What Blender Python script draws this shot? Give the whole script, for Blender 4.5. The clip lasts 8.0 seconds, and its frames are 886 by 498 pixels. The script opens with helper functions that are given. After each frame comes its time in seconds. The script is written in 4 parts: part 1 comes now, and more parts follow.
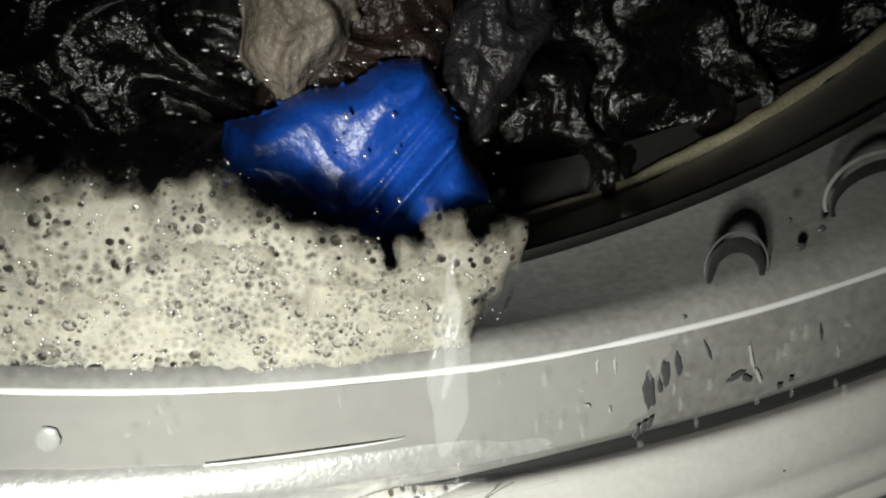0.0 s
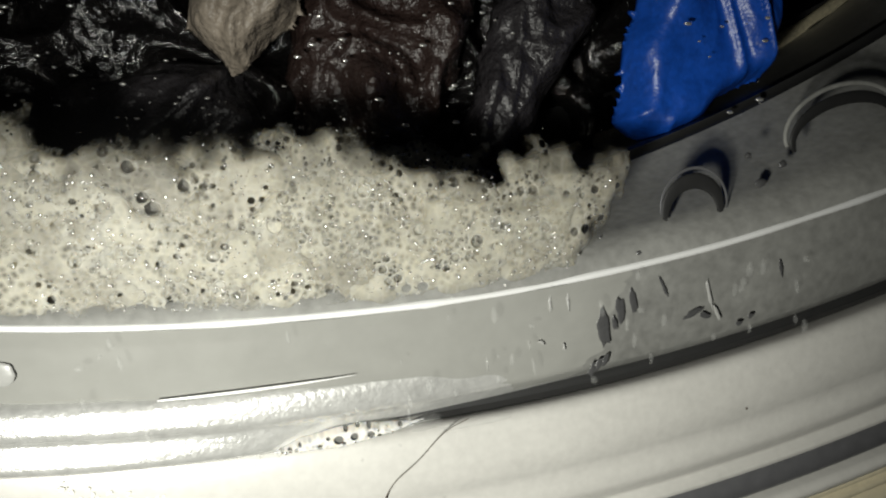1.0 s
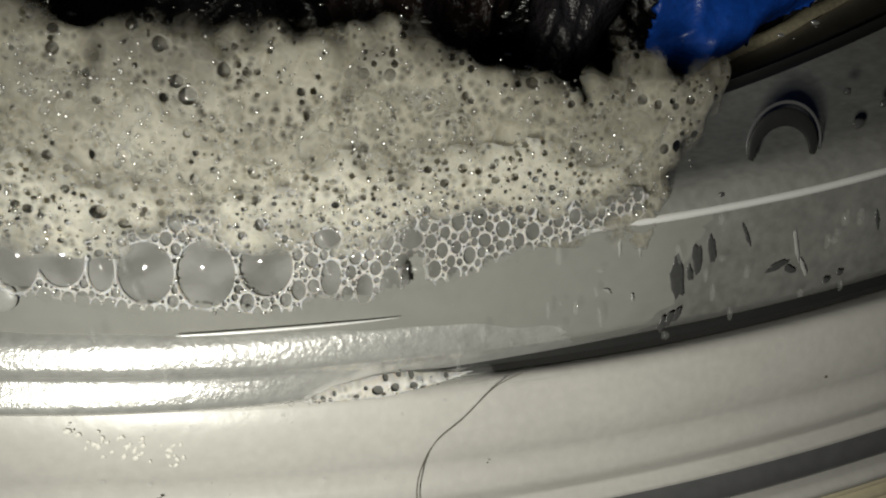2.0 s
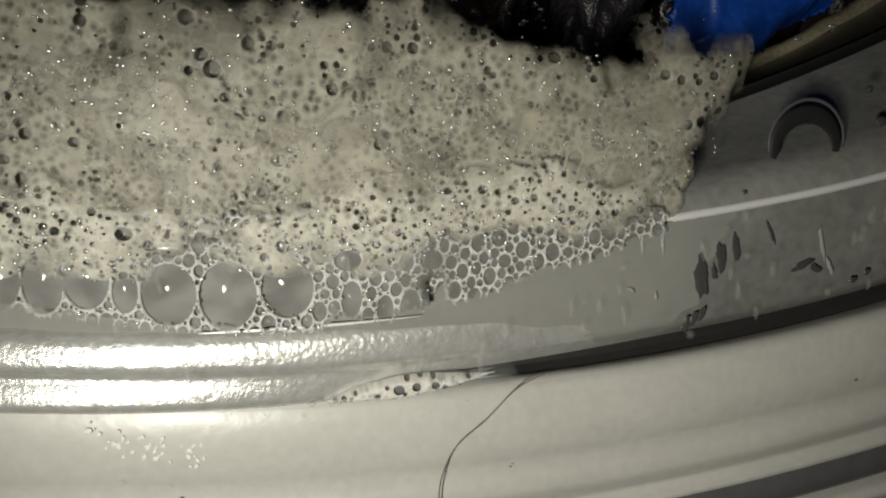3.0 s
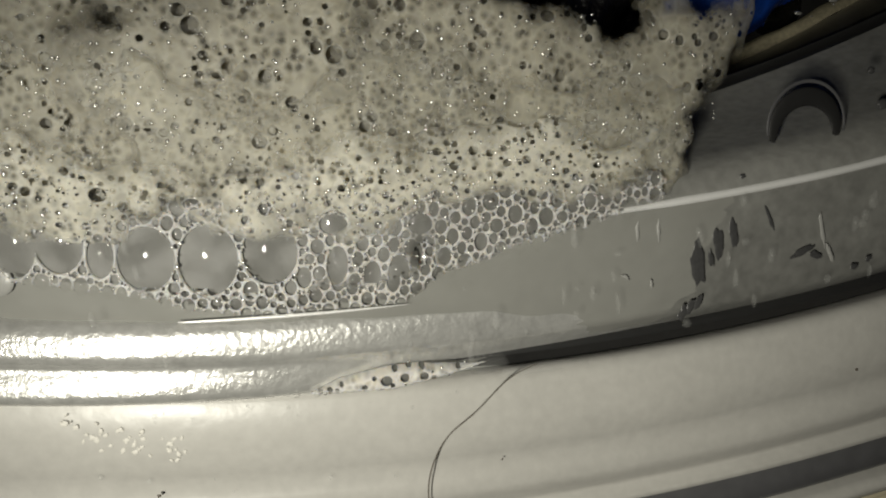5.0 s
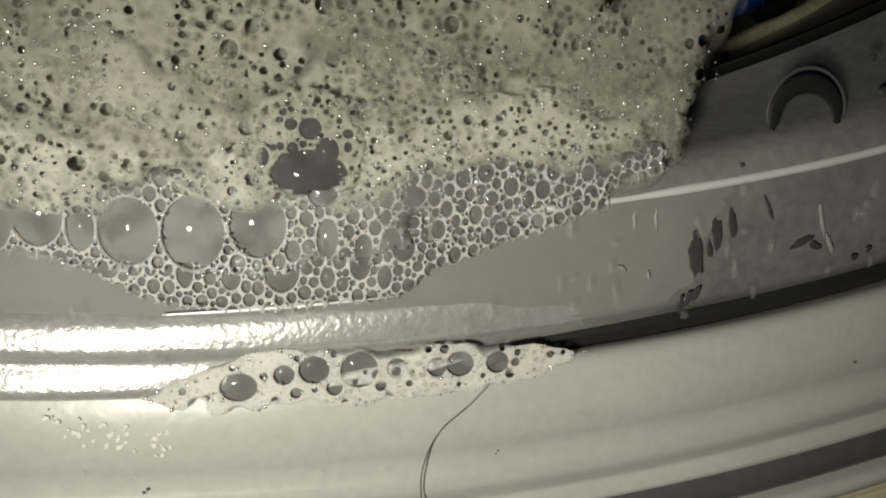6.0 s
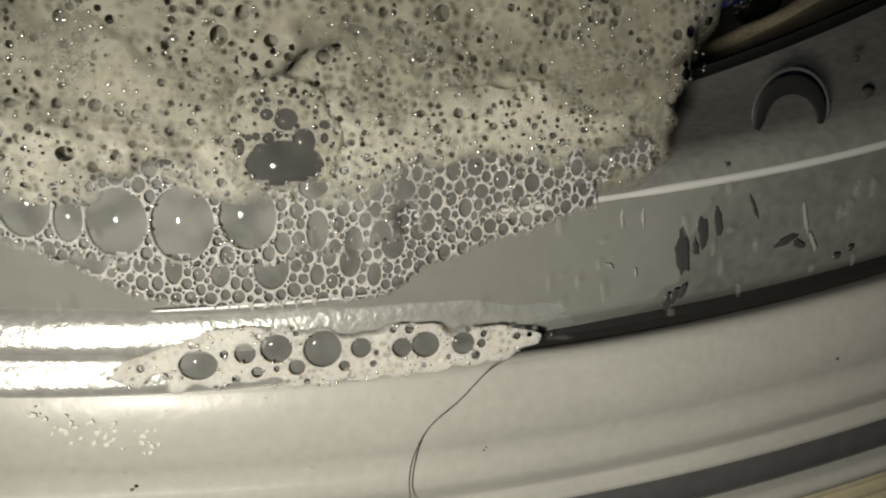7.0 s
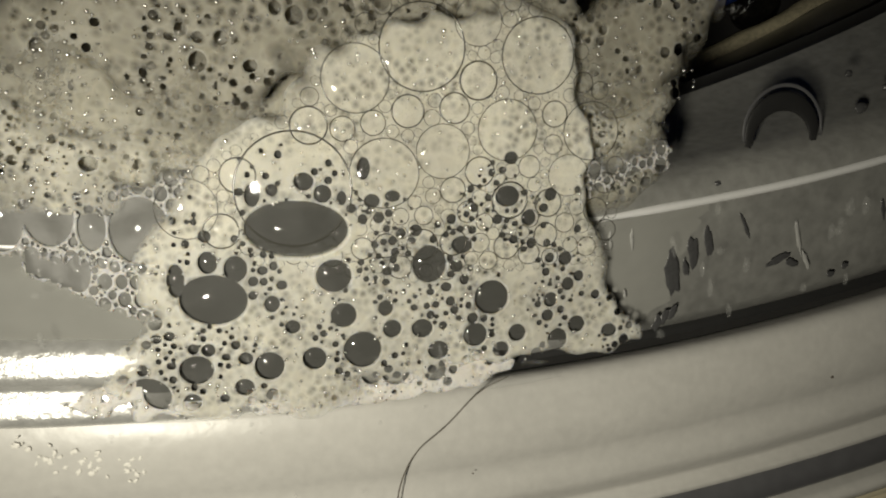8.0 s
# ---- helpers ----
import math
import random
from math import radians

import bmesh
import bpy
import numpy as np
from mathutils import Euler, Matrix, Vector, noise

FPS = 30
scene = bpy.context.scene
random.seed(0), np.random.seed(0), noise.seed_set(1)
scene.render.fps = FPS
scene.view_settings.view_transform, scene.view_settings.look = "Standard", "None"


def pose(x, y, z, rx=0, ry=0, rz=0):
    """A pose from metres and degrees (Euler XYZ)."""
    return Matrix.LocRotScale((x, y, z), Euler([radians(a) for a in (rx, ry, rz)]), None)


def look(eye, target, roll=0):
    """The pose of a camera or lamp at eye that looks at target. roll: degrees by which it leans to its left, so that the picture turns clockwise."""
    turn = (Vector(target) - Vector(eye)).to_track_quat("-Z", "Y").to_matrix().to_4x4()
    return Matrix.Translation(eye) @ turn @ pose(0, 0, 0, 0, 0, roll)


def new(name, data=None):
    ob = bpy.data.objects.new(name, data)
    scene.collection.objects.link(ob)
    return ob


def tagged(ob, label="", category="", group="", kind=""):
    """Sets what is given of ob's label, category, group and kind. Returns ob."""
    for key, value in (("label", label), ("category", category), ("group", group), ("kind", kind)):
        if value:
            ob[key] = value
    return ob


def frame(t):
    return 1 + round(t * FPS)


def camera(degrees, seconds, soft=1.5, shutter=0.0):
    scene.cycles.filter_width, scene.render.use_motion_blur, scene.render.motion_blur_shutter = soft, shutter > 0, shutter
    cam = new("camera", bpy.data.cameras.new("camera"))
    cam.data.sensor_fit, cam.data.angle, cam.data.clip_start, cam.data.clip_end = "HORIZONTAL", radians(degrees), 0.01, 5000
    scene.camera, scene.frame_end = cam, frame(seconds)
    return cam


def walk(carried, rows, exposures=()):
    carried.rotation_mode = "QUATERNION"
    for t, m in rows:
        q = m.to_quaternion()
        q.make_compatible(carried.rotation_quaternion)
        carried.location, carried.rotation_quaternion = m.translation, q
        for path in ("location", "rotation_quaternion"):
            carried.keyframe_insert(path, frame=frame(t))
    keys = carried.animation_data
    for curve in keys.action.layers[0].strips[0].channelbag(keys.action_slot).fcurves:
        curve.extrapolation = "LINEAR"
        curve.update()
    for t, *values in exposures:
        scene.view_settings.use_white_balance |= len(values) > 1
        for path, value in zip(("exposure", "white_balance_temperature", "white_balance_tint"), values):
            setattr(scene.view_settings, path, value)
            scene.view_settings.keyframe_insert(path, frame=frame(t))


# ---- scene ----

# Metres; the door's axis runs along y through x = z = 0, y points into the machine.
cam = camera(64.0, 8.0, soft=2.1)
PATH = [
    (0, pose(0.00546, -0.04622, -0.15404, 81.701, 0, -14.070) @ pose(0, 0, 0, 0, 0, 3.282)),
    (0.5, pose(0.00807, -0.04791, -0.15569, 80.084, 0, -13.364) @ pose(0, 0, 0, 0, 0, 2.735)),
    (1, pose(0.01034, -0.04807, -0.15649, 79.801, 0, -12.440) @ pose(0, 0, 0, 0, 0, 1.975)),
    (1.5, pose(0.00992, -0.04359, -0.16045, 78.641, 0, -12.585) @ pose(0, 0, 0, 0, 0, 3.606)),
    (1.7, pose(0.00900, -0.04230, -0.16065, 77.900, 0, -12.450) @ pose(0, 0, 0, 0, 0, 3.900)),
    (2.8, pose(0.00816, -0.04277, -0.16196, 79.708, 0, -10.302) @ pose(0, 0, 0, 0, 0, 3.734)),
    (3, pose(0.00812, -0.04253, -0.16272, 80.405, 0, -10.615) @ pose(0, 0, 0, 0, 0, 3.454)),
    (3.5, pose(0.00705, -0.04169, -0.16291, 80.946, 0, -11.269) @ pose(0, 0, 0, 0, 0, 3.718)),
    (4, pose(0.00743, -0.04128, -0.16268, 79.972, 0, -11.396) @ pose(0, 0, 0, 0, 0, 3.470)),
    (4.5, pose(0.00850, -0.04178, -0.16334, 80.397, 0, -10.708) @ pose(0, 0, 0, 0, 0, 3.355)),
    (6, pose(0.00914, -0.04034, -0.16372, 79.378, 0, -11.458) @ pose(0, 0, 0, 0, 0, 3.514)),
    (6.5, pose(0.00851, -0.04053, -0.16405, 79.598, 0, -12.153) @ pose(0, 0, 0, 0, 0, 3.875)),
    (7, pose(0.00893, -0.04052, -0.16380, 79.380, 0, -12.583) @ pose(0, 0, 0, 0, 0, 3.871)),
    (7.5, pose(0.01042, -0.03989, -0.16354, 79.029, 0, -11.812) @ pose(0, 0, 0, 0, 0, 3.289)),
    (8, pose(0.01022, -0.04005, -0.16223, 79.073, 0, -12.035) @ pose(0, 0, 0, 0, 0, 3.318)),
]
walk(cam, PATH, exposures=[(0.0, 1.10, 6250, 10), (0.5, 0.85, 6280, 10), (1.0, 0.95, 6300, 10), (1.7, 0.4, 6400, 10), (3.0, 0.0, 6600, 10), (6.5, 0.0, 6700, 10), (8.0, 0.0, 6950, 10)])

# ---- light: a dark room, lit by the torch beside the lens ----
world = bpy.data.worlds.new("night_room")
scene.world = world
world.use_nodes = True
world.node_tree.nodes["Background"].inputs["Color"].default_value = (0.02, 0.022, 0.025, 1)
world.node_tree.nodes["Background"].inputs["Strength"].default_value = 0.1
torch = bpy.data.lights.new("torch", "SPOT")
torch.energy, torch.color, torch.shadow_soft_size = 0.154, (1.0, 0.98, 0.87), 0.003
torch.spot_size, torch.spot_blend = radians(80), 1.0
new("torch", torch).matrix_world = look((-0.0095, -0.060, -0.173), (0.0155, 0.0, -0.1788))


# ---- materials ----
def mat(name, base, rough, metal=0.0, bump=0.0, bump_scale=900.0, vary=0.15, vary_scale=60.0, spec=0.5, dark=None, coat=0.0, relief=0.0004):
    """A principled material with two scales of variation and a fine relief."""
    m = bpy.data.materials.new(name)
    m.use_nodes = True
    nt = m.node_tree
    b = nt.nodes["Principled BSDF"]
    b.inputs["Roughness"].default_value = rough
    b.inputs["Metallic"].default_value = metal
    b.inputs["Specular IOR Level"].default_value = spec
    b.inputs["Coat Weight"].default_value = coat
    b.inputs["Coat Roughness"].default_value = 0.08
    geo = nt.nodes.new("ShaderNodeTexCoord")
    n1 = nt.nodes.new("ShaderNodeTexNoise")
    n1.inputs["Scale"].default_value = vary_scale
    n1.inputs["Detail"].default_value = 6
    n2 = nt.nodes.new("ShaderNodeTexNoise")
    n2.inputs["Scale"].default_value = vary_scale * 14
    n2.inputs["Detail"].default_value = 4
    nt.links.new(geo.outputs["Object"], n1.inputs["Vector"])
    nt.links.new(geo.outputs["Object"], n2.inputs["Vector"])
    add = nt.nodes.new("ShaderNodeMath")
    add.operation = "ADD"
    nt.links.new(n1.outputs["Fac"], add.inputs[0])
    nt.links.new(n2.outputs["Fac"], add.inputs[1])
    ramp = nt.nodes.new("ShaderNodeValToRGB")
    lo = dark or tuple(v * (1 - vary) for v in base)
    hi = tuple(min(1, v * (1 + vary)) for v in base)
    ramp.color_ramp.elements[0].position, ramp.color_ramp.elements[1].position = 0.3, 0.7
    ramp.color_ramp.elements[0].color, ramp.color_ramp.elements[1].color = (*lo, 1), (*hi, 1)
    half = nt.nodes.new("ShaderNodeMath")
    half.operation = "MULTIPLY"
    half.inputs[1].default_value = 0.5
    nt.links.new(add.outputs[0], half.inputs[0])
    nt.links.new(half.outputs[0], ramp.inputs["Fac"])
    nt.links.new(ramp.outputs["Color"], b.inputs["Base Color"])
    if bump:
        n3 = nt.nodes.new("ShaderNodeTexNoise")
        n3.inputs["Scale"].default_value = bump_scale
        n3.inputs["Detail"].default_value = 5
        nt.links.new(geo.outputs["Object"], n3.inputs["Vector"])
        bp = nt.nodes.new("ShaderNodeBump")
        bp.inputs["Strength"].default_value = bump
        bp.inputs["Distance"].default_value = relief
        nt.links.new(n3.outputs["Fac"], bp.inputs["Height"])
        nt.links.new(bp.outputs["Normal"], b.inputs["Normal"])
    return m


def film_mat(name, ior, rough, tint=(1, 1, 1)):
    """A thin clear film or pane: clear, with a gloss that grows towards its rim."""
    m = bpy.data.materials.new(name)
    m.use_nodes = True
    nt = m.node_tree
    nt.nodes.clear()
    out = nt.nodes.new("ShaderNodeOutputMaterial")
    mix = nt.nodes.new("ShaderNodeMixShader")
    fr = nt.nodes.new("ShaderNodeFresnel")
    fr.inputs["IOR"].default_value = ior
    tr = nt.nodes.new("ShaderNodeBsdfTransparent")
    tr.inputs["Color"].default_value = (*tint, 1)
    gl = nt.nodes.new("ShaderNodeBsdfGlossy")
    gl.inputs["Roughness"].default_value = rough
    nt.links.new(fr.outputs["Fac"], mix.inputs["Fac"])
    nt.links.new(tr.outputs[0], mix.inputs[1])
    nt.links.new(gl.outputs[0], mix.inputs[2])
    nt.links.new(mix.outputs[0], out.inputs["Surface"])
    return m


def water_mat(name, body):
    """Running water with air in it: mostly clear, with a pale wet body."""
    m = mat(name, (0.75, 0.76, 0.74), 0.10, vary=0.1, vary_scale=300, spec=1.0)
    nt = m.node_tree
    tr = nt.nodes.new("ShaderNodeBsdfTransparent")
    mix = nt.nodes.new("ShaderNodeMixShader")
    mix.inputs["Fac"].default_value = 1 - body
    nt.links.new(nt.nodes["Principled BSDF"].outputs[0], mix.inputs[1])
    nt.links.new(tr.outputs[0], mix.inputs[2])
    nt.links.new(mix.outputs[0], nt.nodes["Material Output"].inputs["Surface"])
    return m


def foam_mat(name, base, dark, cell, clear=0.85, thin=0.40):
    """Soap foam: packed cells with pale thin walls at two scales, clear hearts and a wet gloss."""
    m = bpy.data.materials.new(name)
    m.use_nodes = True
    nt = m.node_tree
    b = nt.nodes["Principled BSDF"]
    b.inputs["Roughness"].default_value = 0.5
    b.inputs["Specular IOR Level"].default_value = 0.25
    b.inputs["Subsurface Weight"].default_value = 0.8
    b.inputs["Subsurface Radius"].default_value = (1.0, 0.9, 0.7)
    b.inputs["Subsurface Scale"].default_value = 0.0014
    co = nt.nodes.new("ShaderNodeTexCoord")

    def tex(kind, scale, **more):
        n = nt.nodes.new(kind)
        n.inputs["Scale"].default_value = scale
        for key, value in more.items():
            n.inputs[key].default_value = value
        return n

    def spread(source, lo, hi, out_lo=0.0, out_hi=1.0):
        n = nt.nodes.new("ShaderNodeMapRange")
        n.inputs["From Min"].default_value, n.inputs["From Max"].default_value = lo, hi
        n.inputs["To Min"].default_value, n.inputs["To Max"].default_value = out_lo, out_hi
        nt.links.new(source, n.inputs["Value"])
        return n.outputs[0]

    def calc(op, p, q, r=None):
        n = nt.nodes.new("ShaderNodeMath")
        n.operation = op
        for k, v in enumerate((p, q, r)):
            if v is None:
                continue
            if isinstance(v, (int, float)):
                n.inputs[k].default_value = v
            else:
                nt.links.new(v, n.inputs[k])
        return n.outputs[0]

    # the cells lean and stretch a little from place to place
    drift = tex("ShaderNodeTexNoise", 700, Detail=2)
    nt.links.new(co.outputs["Object"], drift.inputs["Vector"])
    bend = nt.nodes.new("ShaderNodeVectorMath")
    bend.operation = "MULTIPLY_ADD"
    bend.inputs[1].default_value = (0.00018, 0.00018, 0.00018)
    nt.links.new(drift.outputs["Color"], bend.inputs[0])
    nt.links.new(co.outputs["Object"], bend.inputs[2])
    fine, wide = tex("ShaderNodeTexVoronoi", cell * 0.9), tex("ShaderNodeTexVoronoi", cell * 0.4)
    fine.feature = wide.feature = "DISTANCE_TO_EDGE"
    hearts = tex("ShaderNodeTexVoronoi", cell * 0.8)
    tone, patchy = tex("ShaderNodeTexNoise", 230, Detail=4), tex("ShaderNodeTexNoise", 420, Detail=3)
    # cells pressed flat against the glass
    apart = nt.nodes.new("ShaderNodeSeparateXYZ")
    face = nt.nodes.new("ShaderNodeCombineXYZ")
    nt.links.new(bend.outputs[0], apart.inputs[0])
    nt.links.new(apart.outputs["X"], face.inputs["X"])
    nt.links.new(apart.outputs["Z"], face.inputs["Y"])
    for n in (fine, wide, hearts):
        n.voronoi_dimensions = "2D"
        nt.links.new(face.outputs[0], n.inputs["Vector"])
    for n in (tone, patchy):
        nt.links.new(bend.outputs[0], n.inputs["Vector"])
    walls = calc("MULTIPLY_ADD", spread(fine.outputs["Distance"], 0.0, 0.25, 0.6, 0.0), spread(patchy.outputs["Fac"], 0.35, 0.65), spread(wide.outputs["Distance"], 0.0, 0.14, 0.5, 0.0))
    shade = calc("MULTIPLY_ADD", walls, 0.13, calc("MULTIPLY_ADD", tone.outputs["Fac"], 0.60, 0.30))
    ramp = nt.nodes.new("ShaderNodeValToRGB")
    ramp.color_ramp.elements[0].position, ramp.color_ramp.elements[1].position = 0.34, 0.90
    ramp.color_ramp.elements[0].color, ramp.color_ramp.elements[1].color = (*dark, 1), (*base, 1)
    nt.links.new(shade, ramp.inputs["Fac"])
    nt.links.new(ramp.outputs["Color"], b.inputs["Base Color"])
    bp = nt.nodes.new("ShaderNodeBump")
    bp.inputs["Strength"].default_value = 0.12
    bp.inputs["Distance"].default_value = 0.00008
    nt.links.new(walls, bp.inputs["Height"])
    nt.links.new(bp.outputs["Normal"], b.inputs["Normal"])
    # clear hearts: the smallest bubbles let one see into the deeper foam
    open_heart = calc("MULTIPLY", spread(hearts.outputs["Distance"], 0.55, 0.0), spread(patchy.outputs["Fac"], thin, thin + 0.26, 0.0, clear))
    # the thin open edge: fewer walls, so more of it is clear
    th = nt.nodes.new("ShaderNodeAttribute")
    th.attribute_name = "thickness"
    wisp = calc("ADD", calc("MULTIPLY_ADD", th.outputs["Fac"], 1.5, spread(tone.outputs["Fac"], 0.3, 0.7, -0.5, 0.15)), calc("MULTIPLY", walls, 0.12))
    solid = nt.nodes.new("ShaderNodeClamp")
    nt.links.new(wisp, solid.inputs["Value"])
    seen_through = calc("MAXIMUM", calc("SUBTRACT", 1.0, solid.outputs[0]), open_heart)
    tr = nt.nodes.new("ShaderNodeBsdfTransparent")
    mix = nt.nodes.new("ShaderNodeMixShader")
    nt.links.new(seen_through, mix.inputs["Fac"])
    nt.links.new(b.outputs[0], mix.inputs[1])
    nt.links.new(tr.outputs[0], mix.inputs[2])
    nt.links.new(mix.outputs[0], nt.nodes["Material Output"].inputs["Surface"])
    return m


PLASTIC = mat("white_plastic", (0.56, 0.55, 0.517), 0.34, bump=0.16, bump_scale=420, vary=0.09, vary_scale=110)
GROOVE = mat("dark_grey_plastic", (0.10, 0.10, 0.105), 0.45, bump=0.1, vary=0.2)
CHROME = mat("brushed_gold_chrome", (0.78, 0.70, 0.50), 0.30, metal=0.25, bump=0.1, vary=0.15)
SEAL = mat("wet_grey_rubber", (0.225, 0.225, 0.212), 0.30, bump=0.10, bump_scale=350, vary=0.30, vary_scale=90)
FOLD = mat("dull_grey_rubber", (0.26, 0.26, 0.245), 0.6, bump=0.10, bump_scale=350, vary=0.30, vary_scale=90, spec=0.3)
# near-black rubber: shade in gap, crease and arch recess put into the colour
SEALDARK = mat("shade_black_rubber", (0.02, 0.02, 0.02), 0.5, bump=0.1)
# same rubber made paler and part metal: torch glare put into the colour
SHINE = mat("wet_rubber_pale_for_glare", (0.56, 0.56, 0.54), 0.29, metal=0.35, bump=0.20, bump_scale=2600, vary=0.2, vary_scale=90, spec=1.0, coat=1.0)
# near-white base: the highlight along lip and crease is coloured in
BEAD = mat("highlight_white_lip", (0.97, 0.97, 0.95), 0.34, metal=0.2, vary=0.06, vary_scale=300, spec=1.0, coat=0.5)
STEEL = mat("dark_drum_steel", (0.10, 0.10, 0.10), 0.35, metal=0.8)
GLASS = film_mat("door_glass", 1.035, 0.30)
FILM = film_mat("soap_film", 1.45, 0.05)
DROP = water_mat("clear_water", 0.10)
THICK = film_mat("thick_soap_film", 1.30, 0.05)
# pale part-metal beads, added to imitate glints on foam and wet cloth
SPARK = mat("glint_bead", (0.90, 0.89, 0.85), 0.24, metal=0.8, vary=0.05, spec=1.0, coat=1.0)
FOAM = foam_mat("cream_foam", (0.575, 0.55, 0.455), (0.25, 0.24, 0.20), 2400, 0.75, thin=0.33)
FOAMT = foam_mat("wispy_cream_foam", (0.56, 0.535, 0.445), (0.18, 0.17, 0.14), 2000, 1.0, thin=0.34)
FOAMS = foam_mat("smooth_white_foam", (0.93, 0.915, 0.85), (0.70, 0.645, 0.59), 2600, 0.55, thin=0.40)
FOAMD = foam_mat("deep_cream_foam", (0.56, 0.535, 0.455), (0.22, 0.21, 0.175), 1500, 0.25)
# grey sheet added behind windows, coloured as the lit seal seen through them
WINDOWGREY = mat("grey_window_backing", (0.145, 0.145, 0.135), 0.5, bump=0.1, vary=0.12, vary_scale=150)
# dark sheet added behind surge and pocket windows, standing in for their inner shade
WINDOWDARK = mat("dark_window_shade", (0.070, 0.070, 0.065), 0.6, bump=0.1, vary=0.12, vary_scale=150, spec=0.2)
# darker copy of the foam: shade inside the bubbles is put into its colour
FOAMK = foam_mat("wet_foam_painted_shade", (0.36, 0.34, 0.28), (0.12, 0.115, 0.095), 1500, 0.3)
FOAMC = foam_mat("pale_cream_foam", (0.75, 0.725, 0.625), (0.42, 0.405, 0.345), 2200, 0.8, thin=0.34)
FOAMW = foam_mat("wet_white_foam", (0.80, 0.78, 0.69), (0.44, 0.425, 0.37), 2400, 0.7, thin=0.38)
BLACKCLOTH = mat("wet_black_cloth", (0.005, 0.0045, 0.0045), 0.20, bump=0.9, bump_scale=500, spec=0.7, vary=0.4, vary_scale=90, relief=0.0011)
BROWNCLOTH = mat("wet_brown_cloth", (0.024, 0.015, 0.013), 0.3, bump=0.9, bump_scale=600, vary=0.4, vary_scale=90, relief=0.0011)
GREYCLOTH = mat("wet_charcoal_cloth", (0.022, 0.020, 0.022), 0.35, bump=0.9, bump_scale=500, vary=0.4, vary_scale=90, relief=0.0011)
BEIGECLOTH = mat("wet_beige_cloth", (0.24, 0.205, 0.165), 0.45, bump=0.9, bump_scale=500, vary=0.45, vary_scale=160, relief=0.0011)
BLUECLOTH = mat("wet_blue_cloth", (0.008, 0.065, 0.38), 0.34, bump=0.7, bump_scale=450, vary=0.35, vary_scale=120)
HAIR = mat("dark_hair", (0.11, 0.095, 0.075), 0.4)
WALL = mat("room_plaster", (0.45, 0.44, 0.42), 0.8, bump=0.1, bump_scale=60, vary=0.1, vary_scale=3)
FLOORM = mat("room_floor", (0.22, 0.20, 0.18), 0.5, bump=0.1, bump_scale=40, vary=0.2, vary_scale=4)


# ---- mesh helpers ----
def mesh_ob(name, verts, faces, material, parent=None, label="", smooth=True):
    me = bpy.data.meshes.new(name)
    me.from_pydata([tuple(v) for v in verts], [], faces)
    me.materials.append(material)
    if smooth:
        me.shade_smooth()
    me.update()
    ob = new(name, me)
    if parent:
        ob.parent = parent
    if label:
        ob["label"] = label
    return ob


def thing(name, label, category, group=""):
    return tagged(new(name), label, category, group)


def lathe(name, profile, material, parent, label="", th0=0.0, th1=2 * math.pi, n=360, centres=None, wobble=0.0, fade=None):
    """Turns a profile of (radius, depth) about the door's axis; angle 0 is the lowest point."""
    closed = th1 - th0 > 6.28
    verts, faces, k = [], [], len(profile)
    cols = n if closed else n + 1
    for i in range(cols):
        th = th0 + (th1 - th0) * i / n
        for j, (r, y) in enumerate(profile):
            cx, cz = centres[j] if centres else (0, 0)
            w = wobble * noise.noise((th * 40, j * 0.3, 2.0)) if wobble else 0
            dy = fade(th) if fade else 0
            verts.append((cx + (r + w) * math.sin(th), y + dy, cz - (r + w) * math.cos(th)))
    for i in range(n if closed else cols - 1):
        a, b = i * k, ((i + 1) % cols) * k
        for j in range(k - 1):
            faces.append((a + j, a + j + 1, b + j + 1, b + j))
    return mesh_ob(name, verts, faces, material, parent, label)


def tube(name, pts, radii, material, parent=None, label="", sides=8):
    verts, faces = [], []
    for i, p in enumerate(pts):
        p = Vector(p)
        d = (Vector(pts[min(i + 1, len(pts) - 1)]) - Vector(pts[max(i - 1, 0)])).normalized()
        a = d.cross(Vector((0, 1, 0.01))).normalized()
        b = d.cross(a)
        r = radii[i] if hasattr(radii, "__len__") else radii
        for s in range(sides):
            q = 2 * math.pi * s / sides
            verts.append(p + r * (a * math.cos(q) + b * math.sin(q)))
    for i in range(len(pts) - 1):
        for s in range(sides):
            t2 = (s + 1) % sides
            faces.append((i * sides + s, i * sides + t2, (i + 1) * sides + t2, (i + 1) * sides + s))
    faces.append(tuple(range(sides))[::-1])
    faces.append(tuple(range((len(pts) - 1) * sides, len(pts) * sides)))
    return mesh_ob(name, verts, faces, material, parent, label)


def on_ring(r, th, y):
    return (r * math.sin(th), y, -r * math.cos(th))


# ---- floor and wall of the dark room ----
def slab(name, x0, x1, y0, y1, z0, z1, material):
    v = [(x, y, z) for x in (x0, x1) for y in (y0, y1) for z in (z0, z1)]
    f = [(0, 1, 3, 2), (4, 6, 7, 5), (0, 4, 5, 1), (2, 3, 7, 6), (0, 2, 6, 4), (1, 5, 7, 3)]
    return tagged(mesh_ob(name, v, f, material, smooth=False), kind="structure")


slab("floor", -0.9, 0.9, -0.9, 0.7, -0.53, -0.48, FLOORM)
slab("wall_north", -0.9, 0.9, 0.7, 0.76, -0.48, 0.6, WALL)

# ---- washing machine ----
machine = thing("washing_machine", "white front-loading washing machine with a wet grey rubber seal", "washing machine")


